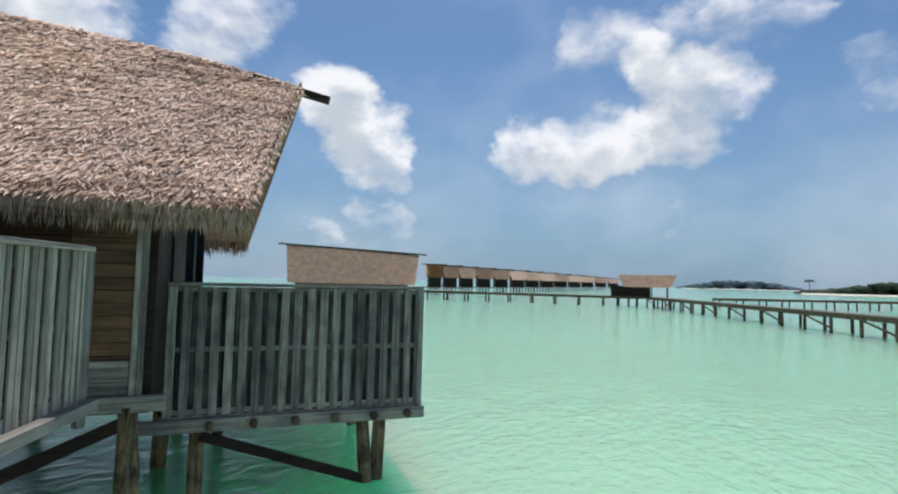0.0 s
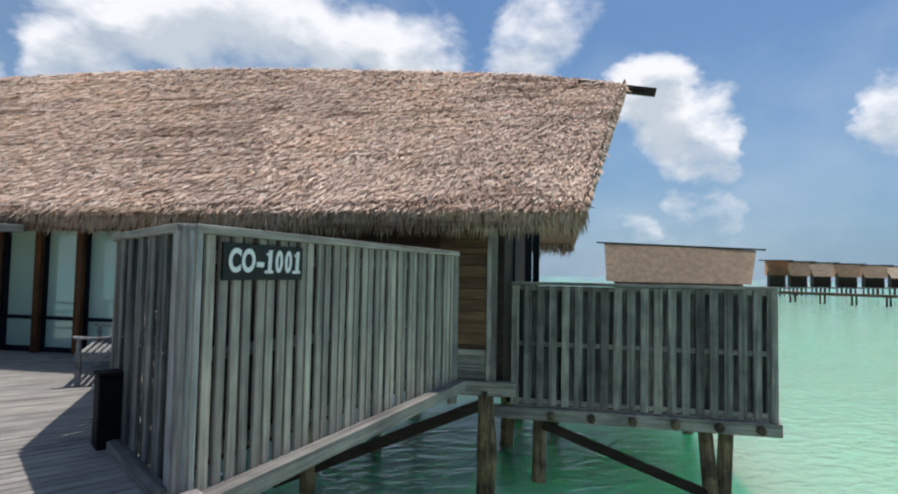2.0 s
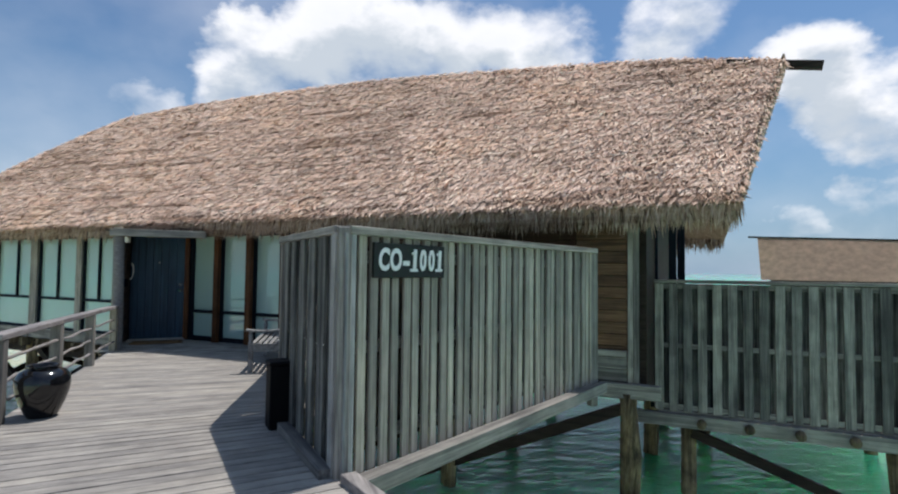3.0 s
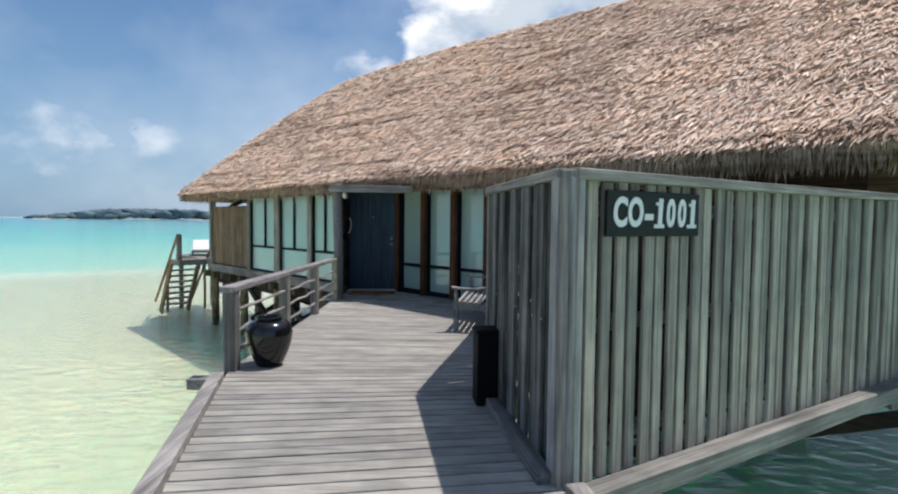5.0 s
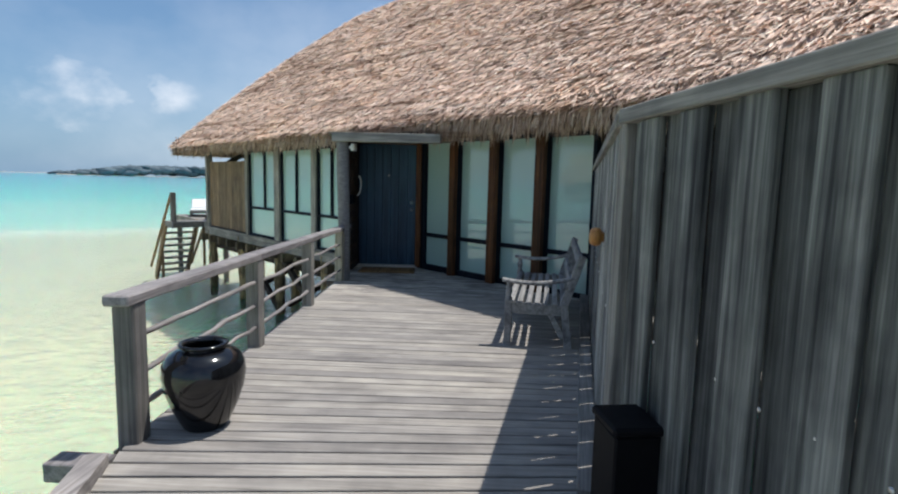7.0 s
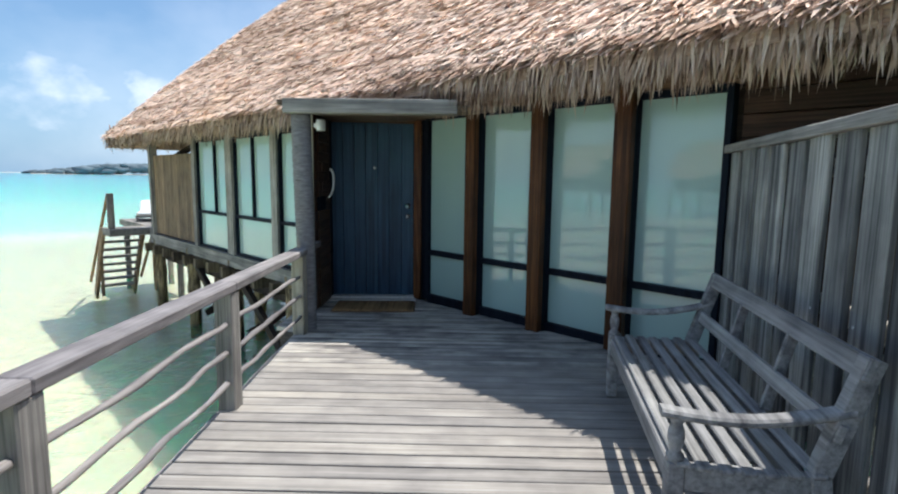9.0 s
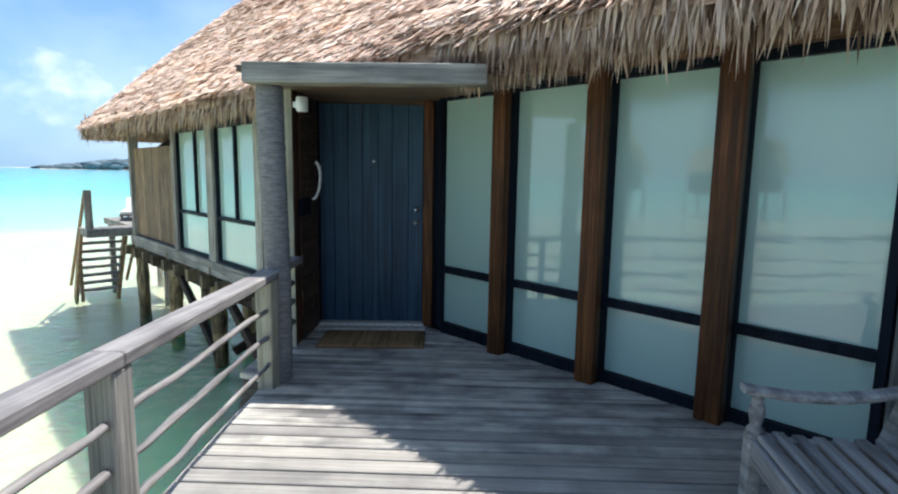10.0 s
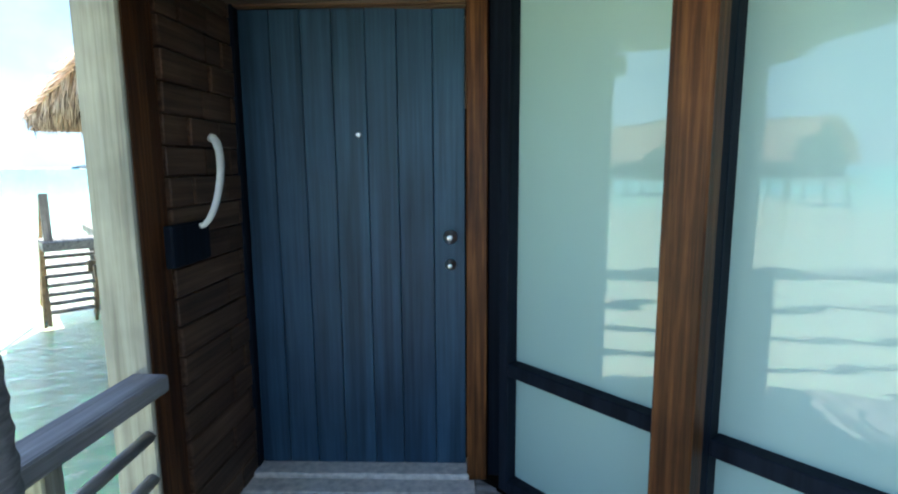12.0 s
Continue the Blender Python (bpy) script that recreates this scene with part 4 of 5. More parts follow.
for r in range(20):
    z = PZ + r * 0.112
    cuts = [14.418] + [14.4 + 0.2 * k + (0.11 if r % 2 else 0) + rnd.uniform(-0.04, 0.04) for k in ((1, 2) if r > 11 else (2,))] + [15.0]
    for a, b in zip(cuts, cuts[1:]):
        part("shingle", boxed(-0.1, -0.076 + rnd.uniform(0, 0.012), a + 0.004, b - 0.004, z + 0.003, z + 0.109, bevel=0.004), shingle_wood, porch)
part("post", boxed(-0.21, -0.08, 14.249, 14.414, PZ, 2.15), brown_z, porch, "dark brown timber post")
part("jamb_wall", boxed(-0.2, -0.075, 15.0, 15.12, PZ, 2.2), frame_navy, porch)
part("over_door", boxed(-0.2, 1.25, 15.05, 15.2, 2.06, 2.4), brown_x, porch)
door_m = pose(0, 15.02, 0, 0, 0, 2.8)
door = thing("door_1", door_m, "closed navy blue plank door with a round lock", "door", kind="structure")
xs = [-0.06, 0.08, 0.22, 0.36, 0.51, 0.65, 0.81, 0.955]
for a, b in zip(xs, xs[1:]):
    part("plank", boxed(a + 0.001, b - 0.001, 0, 0.045, -0.085, 2.07, bevel=0.0035), navy_z, door)
bm = bmesh.new()
box(bm, -0.12, -0.062, -0.05, 0.1, -0.12, 2.12, 0.004)
part("frame", bm, frame_navy, door)
part("door_jamb", boxed(0.96, 1.055, -0.09, 0.1, -0.12, 2.2), brown_z, door, "reddish-brown varnished jamb")
part("door_jamb", boxed(1.058, 1.19, -0.05, 0.06, -0.12, 2.2), frame_navy, door, "dark navy jamb")
part("head", boxed(-0.12, 0.96, -0.04, 0.1, 2.075, 2.15), brown_x, door)
part("threshold", boxed(-0.1, 0.97, -0.1, 0.06, -0.16, -0.087), stone, door, "pale worn threshold strip")
part("step_strip", boxed(-0.1, 1.0, -0.22, -0.104, -0.16, -0.108), stone, door, "pale worn step strip")
for z, r in ((1.05, 0.033), (0.92, 0.027)):
    bm = bmesh.new()
    lathe(bm, [(r, 0), (r, 0.012), (r * 0.8, 0.02), (r * 0.62, 0.022), (r * 0.6, 0.05), (r * 0.45, 0.056), (0.001, 0.056)], 20)
    bm.transform(pose(0.885, 0, z, 90))
    part("lock", bm, chrome, door, "round steel lock", smooth=True)
bm = bmesh.new()
lathe(bm, [(0.014, 0), (0.014, 0.006), (0.009, 0.009), (0.001, 0.007)], 16)
bm.transform(pose(0.47, 0, 1.52, 90))
part("peephole", bm, chrome, door, smooth=True)

ob = part("ceiling_porch", boxed(-0.2, 1.6, 13.42, 15.05, 2.104, 2.12, bevel=0), soffit_x)
tagged(ob, "brown boarded porch soffit", "ceiling", kind="structure")
bm = bmesh.new()
for i in range(16):
    box(bm, -0.2, 1.9 - max(0, i - 4) * 0.1, 13.43 + i * 0.104, 13.528 + i * 0.104, 2.08, 2.102, 0.004)
soff = part("ceiling_boards", bm, soffit_x)
tagged(soff, "narrow brown soffit boards over the porch", "ceiling", kind="structure")
beam = part("trim", boxed(-0.1, 1.5, 13.27, 13.42, 1.985, 2.115), grey_x)
tagged(beam, "grey timber beam across the porch front", "beam", kind="structure")

trunk = thing("pillar", pose(0.04, 13.46, deck_z(13.3)), "grey palm-trunk pillar holding the porch beam", "pillar")
bm = bmesh.new()
pts, rad = [], []
for i in range(110):
    z = -0.3 + i * 2.38 / 109
    pts.append((0.006 * math.sin(z * 2.1) - 0.008 * z, 0.01 * math.sin(z * 3.0), z))
    rad.append(0.087 + 0.002 * z + 0.0015 * math.sin(i * 1.9) + (0.003 if i % 3 == 0 else 0.0))
rod(bm, pts, rad, 20, 0.025)
part("trunk", bm, trunk_bark, trunk, smooth=True)

post = part("porch_post", boxed(-0.232, -0.077, 14.226, 14.246, -0.3, 2.2), beige_z)
tagged(post, "square grey timber post beside the porch", "post")
low = thing("low_rail", None, "short grey timber rail between pillar and post", "railing")
part("cap", boxed(-0.135, -0.008, 13.5, 14.225, 0.63, 0.69), rail_wood, low)
part("post", boxed(-0.1, -0.035, 13.72, 13.79, -0.12, 0.63), beige_z, low)
for z in (0.12, 0.3, 0.46):
    bm = bmesh.new()
    rod(bm, [(-0.05, 13.5, z), (-0.065, 13.85, z + 0.008), (-0.1, 14.24, z)], [0.022, 0.02, 0.022], 8, 0.15)
    part("stick", bm, rail_wood, low, smooth=True)

lamp = thing("wall_lamp", pose(-0.06, 14.22, 1.9), "small white cylindrical wall lamp, switched off", "lamp")
bm = bmesh.new()
lathe(bm, [(0.045, 0), (0.05, 0.01), (0.05, 0.11), (0.042, 0.118), (0.001, 0.118)], 24)
bm.transform(pose(0.075, 0, 0))
part("shade", bm, white_paint, lamp, smooth=True)
part("bracket", boxed(0, 0.035, -0.02, 0.02, 0.03, 0.08), white_paint, lamp)

bm = bmesh.new()
rod(bm, [(0.03 + 0.055 * math.sin(a), 14.485 - 0.055 * math.cos(a), 1.33 - 0.16 * math.cos(a)) for a in [k * math.pi / 12 for k in range(13)]], [0.0105 + 0.0005 * k for k in range(13)], 10)
grip = part("curved_handle", bm, bone, porch, "pale curved handle", smooth=True)
part("plate", boxed(-0.08, -0.045, 14.37, 14.63, 1.02, 1.175), frame_navy, grip, "dark navy plate")

mat = thing("doormat", pose(0.55, 14.48, deck_z(14.48) + 0.004, 0, 0, 3), "brown coir doormat lying before the door", "doormat")
bm = bmesh.new()
box(bm, -0.46, 0.46, -0.24, 0.24, 0, 0.022, 0.006)
part("fibre_top", bm, coir, mat)
part("border", boxed(-0.475, 0.475, -0.255, 0.255, -0.001, 0.012, bevel=0.004), brown_x, mat)

# ---- screen fences ----


def fence(name, p, q, z0, z1, board, gap, thick, label, cap=True, seed=1, mat=None, drop=0.0, offset=0.0, gaps=None, back=0.03, uneven=0.006):
    """Upright boards between p and q on a bottom rail, under a cap rail, with backing rails."""
    ob = thing(name, None, label, "fence")
    p, q = Vector((*p, 0)), Vector((*q, 0))
    d = (q - p).normalized()
    nrm = Vector((d.y, -d.x, 0))
    ln = (q - p).length
    n = round(ln / (board + gap))
    step = ln / n
    rnd = random.Random(seed)
    for i in range(n):
        f = (i + 0.5) / n
        c = p + d * (step * (i + 0.5)) + nrm * (offset + uneven * (1 if i % 2 else -1) + rnd.uniform(-0.003, 0.003))
        lean = d * rnd.uniform(-0.006, 0.006)
        top = z1 - drop * f - (0.05 if cap else 0) - rnd.uniform(0, 0.01)
        plank("board", ob, c + Vector((0, 0, z0)), c + lean + Vector((0, 0, top)), round(board, 3), thick, mat or grey_board, up=nrm)
    for z in ((0.12, 0.5, 0.88) if gaps is None else gaps):
        zz = z0 + (z1 - z0) * z
        plank("rail", ob, p + nrm * back + Vector((0, 0, zz)), q + nrm * back + Vector((0, 0, zz - drop)), 0.05, 0.09, grey_x)
    if cap:
        plank("cap", ob, p + Vector((0, 0, z1 - 0.03)), q + Vector((0, 0, z1 - 0.03 - drop)), 0.15, 0.06, grey_x)
    return ob


stained_z = wood("stained_grey_timber_upright", (0.11, 0.113, 0.106), (0.33, 0.328, 0.304), (0.52, 0.515, 0.47), axis=0, spread=0.85, stain=0.4, streak=0.42)
# greenish-black stains, with the boards' shade put into a darker base
stain_shade_z = wood("stained_and_shaded_timber_upright", (0.04, 0.043, 0.039), (0.145, 0.147, 0.135), (0.30, 0.298, 0.272), axis=0, spread=0.75, stain=0.5, streak=0.5)
slat_z = wood("bleached_grey_slat_timber", (0.2, 0.18, 0.152), (0.40, 0.362, 0.305), (0.565, 0.518, 0.438), axis=0, spread=0.6, stain=0.3, streak=0.2)
FC, FL, FF, FB = (2.965, 5.81), (2.67, 7.56), (6.56, 8.07), (3.6, 12.42)
fa = fence("fence", FC, FL, 0.0, 1.74, 0.16, -0.006, 0.03, "tall grey weathered screen fence of close boards", seed=2, mat=stain_shade_z, offset=-0.02, uneven=0.0165)
fb = fence("fence", FL, FB, -0.03, 1.73, 0.128, 0.008, 0.03, "long grey board fence behind the bench", seed=3, mat=stained_z, uneven=0.012, drop=0.05, offset=-0.02)
fd = fence("fence", FC, FF, -0.03, 1.74, 0.08, 0.038, 0.03, "grey slatted fence over the water with a number sign", seed=4, mat=slat_z, offset=-0.005, back=-0.07)
for c, ob in ((FC, fa), (FL, fb), (FF, fd)):
    part("post", boxed(c[0] - 0.05, c[0] + 0.05, c[1] - 0.05, c[1] + 0.05, -0.3, 1.73), grey_z, ob)
pale_z = wood("pale_corner_timber", (0.2, 0.2, 0.195), (0.37, 0.37, 0.355), (0.5, 0.5, 0.47), axis=2, spread=0.2)
# near-black sheet fills the slat gaps with the shaded colour
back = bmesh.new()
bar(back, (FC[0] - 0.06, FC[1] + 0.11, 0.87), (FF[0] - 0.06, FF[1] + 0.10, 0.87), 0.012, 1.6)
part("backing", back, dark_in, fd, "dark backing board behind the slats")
d = Vector((FF[0] - FC[0], FF[1] - FC[1], 0)).normalized()
nrm = Vector((d.y, -d.x, 0))
plank("bottom_rail", fd, Vector((*FC, -0.09)) + nrm * 0.09 - d * 0.3, Vector((*FF, -0.06)) + nrm * 0.09 + d * 0.1, 0.14, 0.13, grey_x)
da = Vector((FL[0] - FC[0], FL[1] - FC[1], 0)).normalized()
na = Vector((da.y, -da.x, 0))
plank("bottom_rail", fa, Vector((*FC, 0.03)) - na * 0.1, Vector((*FL, 0.03)) - na * 0.1, 0.1, 0.07, grey_x)
db = Vector((FB[0] - FL[0], FB[1] - FL[1], 0)).normalized()
nb = Vector((db.y, -db.x, 0))
plank("bottom_rail", fb, Vector((*FL, 0.03)) - nb * 0.1, Vector((*FB, -0.04)) - nb * 0.1, 0.1, 0.07, grey_x)

# small steel discs, a row of bright dots along each fence
for start, way, side, ob, count, gap, z in ((FC, da, -na, fa, 9, 0.188, 0.86), (FL, db, -nb, fb, 26, 0.136, 0.805)):
    bm = bmesh.new()
    lathe(bm, [(0.007, 0), (0.007, 0.002), (0.004, 0.004), (0.0005, 0.004)], 8)
    head = mesh_of("screw", bm, chrome)
    for k in range(count):
        if ob is fb and k % 3:
            continue
        scr = new("screw", head)
        scr.parent = ob
        scr.matrix_local = Matrix.Translation(Vector((*start, z + 0.012 * (k % 2))) + way * (gap * (k + 0.5)) + side * 0.048) @ side.to_track_quat("Z", "Y").to_matrix().to_4x4()

for dd, nn, ob in ((d, nrm, fd), (da, -na, fa)):
    bm = bmesh.new()
    p0 = Vector((*FC, 0)) + (nn * 0.043 + dd * 0.02 if ob is fd else nn * 0.055 + dd * 0.045)
    bar(bm, p0 + Vector((0, 0, 0.0)), p0 + Vector((0, 0, 1.69)), 0.1, 0.024, up=nn)
    part("corner_board", bm, pale_z, ob, "paler grey corner board")
sign_m = along(Vector((*FC, 1.503)) + d * 0.25 + nrm * 0.032, Vector((*FF, 1.503)) + nrm * 0.032)
sign = thing("number_sign", sign_m, "dark board sign with white typewriter letters CO-1001", "sign")
bm = bmesh.new()
box(bm, 0, 0.83, -0.012, 0.012, -0.132, 0.132, 0.004)
sign_board = part("board", bm, sign_black, sign)


def letter(char, size, m, mat, parent):
    """One raised slab letter; the figure one gets a foot and a flag."""
    cu = bpy.data.curves.new("letter", "FONT")
    cu.body, cu.size, cu.extrude, cu.offset, cu.shear = char, size, 0.003, 0.008, 0.06
    cu.align_x, cu.align_y = "CENTER", "CENTER"
    tmp = bpy.data.objects.new("letter", cu)
    scene.collection.objects.link(tmp)
    me = bpy.data.meshes.new_from_object(tmp.evaluated_get(bpy.context.evaluated_depsgraph_get()))
    bpy.data.objects.remove(tmp)
    if char == "1":
        bm = bmesh.new()
        bm.from_mesh(me)
        box(bm, -0.052, 0.042, -0.083, -0.06, -0.003, 0.003)
        box(bm, -0.035, 0.01, 0.052, 0.072, -0.003, 0.003)
        bm.to_mesh(me)
        bm.free()
    me.materials.clear()
    me.materials.append(mat)
    ob = new("letter", me)
    ob.parent, ob.matrix_local = parent, m
    return ob


for ch, cx, wd in zip("CO-1001", (0.098, 0.226, 0.342, 0.442, 0.542, 0.647, 0.752), (0.72, 0.7, 1.05, 0.95, 0.68, 0.68, 0.95)):
    letter(ch, 0.225, pose(cx, -0.016, 0.0, 90) @ Matrix.Diagonal((wd, 1.0, 1.0, 1.0)), sign_white, sign_board)

bm = bmesh.new()
lathe(bm, [(0.03, 0), (0.03, 0.03), (0.055, 0.045), (0.06, 0.075), (0.05, 0.1), (0.02, 0.11), (0.001, 0.11)], 24)
bm.transform(Matrix.Translation((2.855, 8.68, 1.11)) @ (-nb).to_track_quat("Z", "Y").to_matrix().to_4x4())
part("knob", bm, turned, fb, "round turned orange wooden knob", smooth=True)

bin_ob = thing("litter_bin", pose(2.6, 7.17, 0.0, 0, 0, 9), "slim black metal box standing against the fence", "bin")
part("body", boxed(-0.085, 0.085, -0.1, 0.1, 0.0, 0.565, bevel=0.008), black_metal, bin_ob)
part("lid", boxed(-0.095, 0.095, -0.11, 0.11, 0.565, 0.6, bevel=0.01), black_metal, bin_ob)

# ---- railing, pot, bench ----
RAIL_X0, RAIL_X1, RAIL_Y0, RAIL_Y1 = 0.218, 0.012, 7.92, 13.35


def rail_x(y):
    return RAIL_X0 + (RAIL_X1 - RAIL_X0) * (y - RAIL_Y0) / (RAIL_Y1 - RAIL_Y0)


rail = thing("railing", None, "grey timber railing with three rough stick bars", "railing")
POSTS = (7.98, 9.8, 11.52, 13.3)
for y in POSTS:
    z = deck_z(y)
    part("post", boxed(rail_x(y) - 0.058, rail_x(y) + 0.058, y - 0.06, y + 0.06, z - 0.25, z + 0.76, bevel=0.008), beige_z if y > 13 else grey_z, rail)
for a, b in zip((7.86, 9.8, 11.52), (9.798, 11.518, 13.38)):
    bm = bmesh.new()
    bar(bm, (rail_x(a), a, deck_z(a) + 0.788), (rail_x(b), b, deck_z(b) + 0.788), 0.135, 0.058, bevel=0.008)
    part("handrail", bm, rail_wood, rail)
rnd = random.Random(11)
for k, z in enumerate((0.18, 0.37, 0.562)):
    for a, b in zip(POSTS, POSTS[1:]):
        pts = []
        for i in range(9):
            y = a - 0.04 + (b - a + 0.11) * i / 8
            pts.append((rail_x(y) + rnd.uniform(-0.008, 0.008) + 0.015, y, deck_z(y) + z + rnd.uniform(-0.012, 0.012)))
        bm = bmesh.new()
        rod(bm, pts, [0.017 + rnd.uniform(-0.003, 0.003) for _ in pts], 8, 0.2)
        part("stick_bar", bm, rail_wood, rail, smooth=True)

pot = thing("urn", pose(0.5, 8.2, deck_z(8.2) + 0.002) @ Matrix.Scale(0.88, 4), "glossy black glazed ceramic urn standing on the deck", "pot")
bm = bmesh.new()
lathe(bm, [(0.13, 0.0), (0.14, 0.012), (0.165, 0.06), (0.21, 0.16), (0.245, 0.27), (0.258, 0.36), (0.25, 0.43), (0.215, 0.485), (0.16, 0.515), (0.135, 0.522), (0.13, 0.53),
           (0.15, 0.54), (0.155, 0.552), (0.145, 0.56), (0.12, 0.555), (0.115, 0.52), (0.19, 0.43), (0.2, 0.3), (0.12, 0.05), (0.001, 0.04)], 40)
part("body", bm, black_glaze, pot, smooth=True)


def build_bench(m, ln=2.0):
    """A garden bench in local metres: x towards the fence, y along its length."""
    ob = thing("bench", m, "silver-grey slatted wooden garden bench with curved arms", "bench")
    dp = 0.56
    for y in (0.04, ln - 0.04):
        part("front_leg", boxed(0.0, 0.065, y - 0.035, y + 0.035, 0, 0.425), bench_wood, ob)
        bm = bmesh.new()
        lathe(bm, [(0.033, 0.42), (0.034, 0.445), (0.021, 0.46), (0.026, 0.48), (0.032, 0.51), (0.03, 0.54), (0.02, 0.565), (0.026, 0.58), (0.03, 0.605), (0.001, 0.606)], 14)
        bm.transform(pose(0.032, y, 0))
        part("arm_support", bm, bench_wood, ob, smooth=True)
        bm = bmesh.new()
        bar(bm, (dp + 0.02, y, 0), (dp - 0.03, y, 0.42), 0.07, 0.06, up=(0, 1, 0))
        bar(bm, (dp - 0.03, y, 0.41), (dp + 0.11, y, 0.86), 0.07, 0.06, up=(0, 1, 0))
        part("back_leg", bm, bench_wood, ob)
        bm = bmesh.new()
        bar(bm, (0.02, y, 0.36), (dp - 0.02, y, 0.36), 0.045, 0.1)
        part("side_rail", bm, bench_wood, ob)
        bm = bmesh.new()
        pts = [(-0.03 + (dp + 0.09) * k / 10, y, 0.615 + 0.05 * (k / 10) ** 2 - 0.03 * math.sin(math.pi * k / 10)) for k in range(11)]
        ring = None
        for px, py, pz in pts:
            nxt = [bm.verts.new((px, py + dy, pz + dz)) for dy, dz in ((-0.028, -0.016), (0.028, -0.016), (0.036, -0.006), (0.036, 0.006), (0.026, 0.016), (-0.026, 0.016), (-0.036, 0.006), (-0.036, -0.006))]
            if ring:
                for k in range(8):
                    bm.faces.new((ring[k], ring[(k + 1) % 8], nxt[(k + 1) % 8], nxt[k]))
            else:
                bm.faces.new(nxt[::-1])
            ring = nxt
        bm.faces.new(ring)
        part("armrest", bm, bench_wood, ob)
        bm = bmesh.new()
        bar(bm, (dp - 0.03, y, 0.1), (dp - 0.16, y, 0.34), 0.03, 0.05)
        part("brace", bm, bench_wood, ob)
    part("front_rail", boxed(0.01, 0.045, 0.07, ln - 0.07, 0.31, 0.405), bench_wood, ob)
    for k in range(7):
        x = 0.03 + k * 0.078
        part("seat_slat", boxed(x, x + 0.052, 0.0, ln, 0.408 - 0.015 * math.sin(math.pi * k / 6), 0.43 - 0.015 * math.sin(math.pi * k / 6)), bench_wood, ob)
    for z0, h in ((0.55, 0.07), (0.78, 0.09)):
        bm = bmesh.new()
        x = dp - 0.03 + (z0 - 0.41) * 0.311
        bar(bm, (x, 0.0, z0 + h / 2), (x, ln, z0 + h / 2), 0.03, h, up=(0.3, 0, 1))
        part("back_rail", bm, bench_wood, ob)
    for y in (ln * 0.33, ln * 0.66):
        bm = bmesh.new()
        bar(bm, (dp - 0.01, y, 0.43), (dp + 0.085, y, 0.8), 0.05, 0.025, up=(0, 1, 0))
        part("back_stay", bm, bench_wood, ob)
    return ob


build_bench(pose(2.32, 10.13, deck_z(11.0), 0, 0, -8.0), 1.75)

# ---- side terrace with its slatted screen ----
terrace = thing("terrace", HOUSE, "lower timber terrace on splayed piles beside the house", "terrace")
# the far depth is added out of sight so water underneath stays dark
part("floor", boxed(-0.45, 3.66, 12.6, 21.0, -0.84, -0.76), grey_x, terrace)
part("edge_beam", boxed(-0.9, 3.72, 12.5, 12.62, -1.0, -0.8), grey_x, terrace)
for u in (0.2, 0.85, 1.5, 2.15, 2.8, 3.4):
    bm = bmesh.new()
    rod(bm, [(u, 12.42, -0.9), (u, 20.9, -0.9)], [0.07, 0.07], 10)
    part("log_joist", bm, pile_z, terrace, smooth=True)
for a, b in (((2.85, 12.75, WATER - 1.2), (2.65, 12.75, -1.0)), ((2.9, 12.85, WATER - 1.2), (3.0, 12.85, -1.0)), ((0.0, 12.8, WATER - 1.2), (0.0, 12.8, -1.0)), ((0.2, 16.6, WATER - 1.2), (0.2, 16.6, -1.0)), ((3.2, 16.6, WATER - 1.2), (3.2, 16.6, -1.0))):
    bm = bmesh.new()
    rod(bm, [a, b], [0.13, 0.11], 10, 0.1)
    part("stilt", bm, pile_bark, terrace, smooth=True)
bm = bmesh.new()
bar(bm, (0.05, 12.7, -1.1), (2.75, 12.7, WATER + 0.05), 0.09, 0.15)
part("brace", bm, dark_in, terrace)
screen = thing("slatted_screen", HOUSE, "grey screen of upright slats along the terrace edge", "screen")
n = 20
for i in range(n):
    u = -0.42 + 4.02 * i / (n - 1)
    plank("slat", screen, (u, 12.58, -0.76), (u, 12.58, 1.26), 0.128, 0.028, grey_board, up=(0, -1, 0))
    if i < n - 1:
        # rear slats take the dark timber, so shade in the gaps is painted
        plank("slat", screen, (u + 0.106, 12.70, -0.76), (u + 0.106, 12.70, 1.26), 0.15, 0.024, stain_shade_z, up=(0, -1, 0))
for z in (-0.7, 0.27, 1.22):
    part("rail", boxed(-0.5, 3.64, 12.592, 12.612, z - 0.04, z + 0.04), grey_x, screen)
part("cap", boxed(-0.52, 3.68, 12.53, 12.68, 1.27, 1.325), grey_x, screen)
part("end_post", boxed(3.58, 3.68, 12.55, 12.65, -0.85, 1.27), grey_z, screen)
for u, y in ((-0.52, 12.9), (-0.23, 12.9), (-0.12, 13.4)):
    ob = part("veranda_post", boxed(u - 0.06, u + 0.06, y - 0.06, y + 0.06, -0.8, 2.5), frame_navy)
    ob.matrix_world = HOUSE
    tagged(ob, "dark navy veranda post under the eave", "post", "veranda posts", "structure")

# ---- swim platform and steps at the far end ----
swim = thing("swim_platform", HOUSE, "grey timber landing with steps down into the lagoon", "platform")
part("floor", boxed(-22.3, -21.35, 10.42, 12.5, -0.27, -0.09), grey_x, swim)
part("walkway", boxed(-21.345, -20.72, 11.38, 12.5, -0.27, -0.09), grey_x, swim)
part("side_deck", boxed(-25.3, -22.305, 11.55, 13.2, -0.27, -0.09), grey_x, swim)
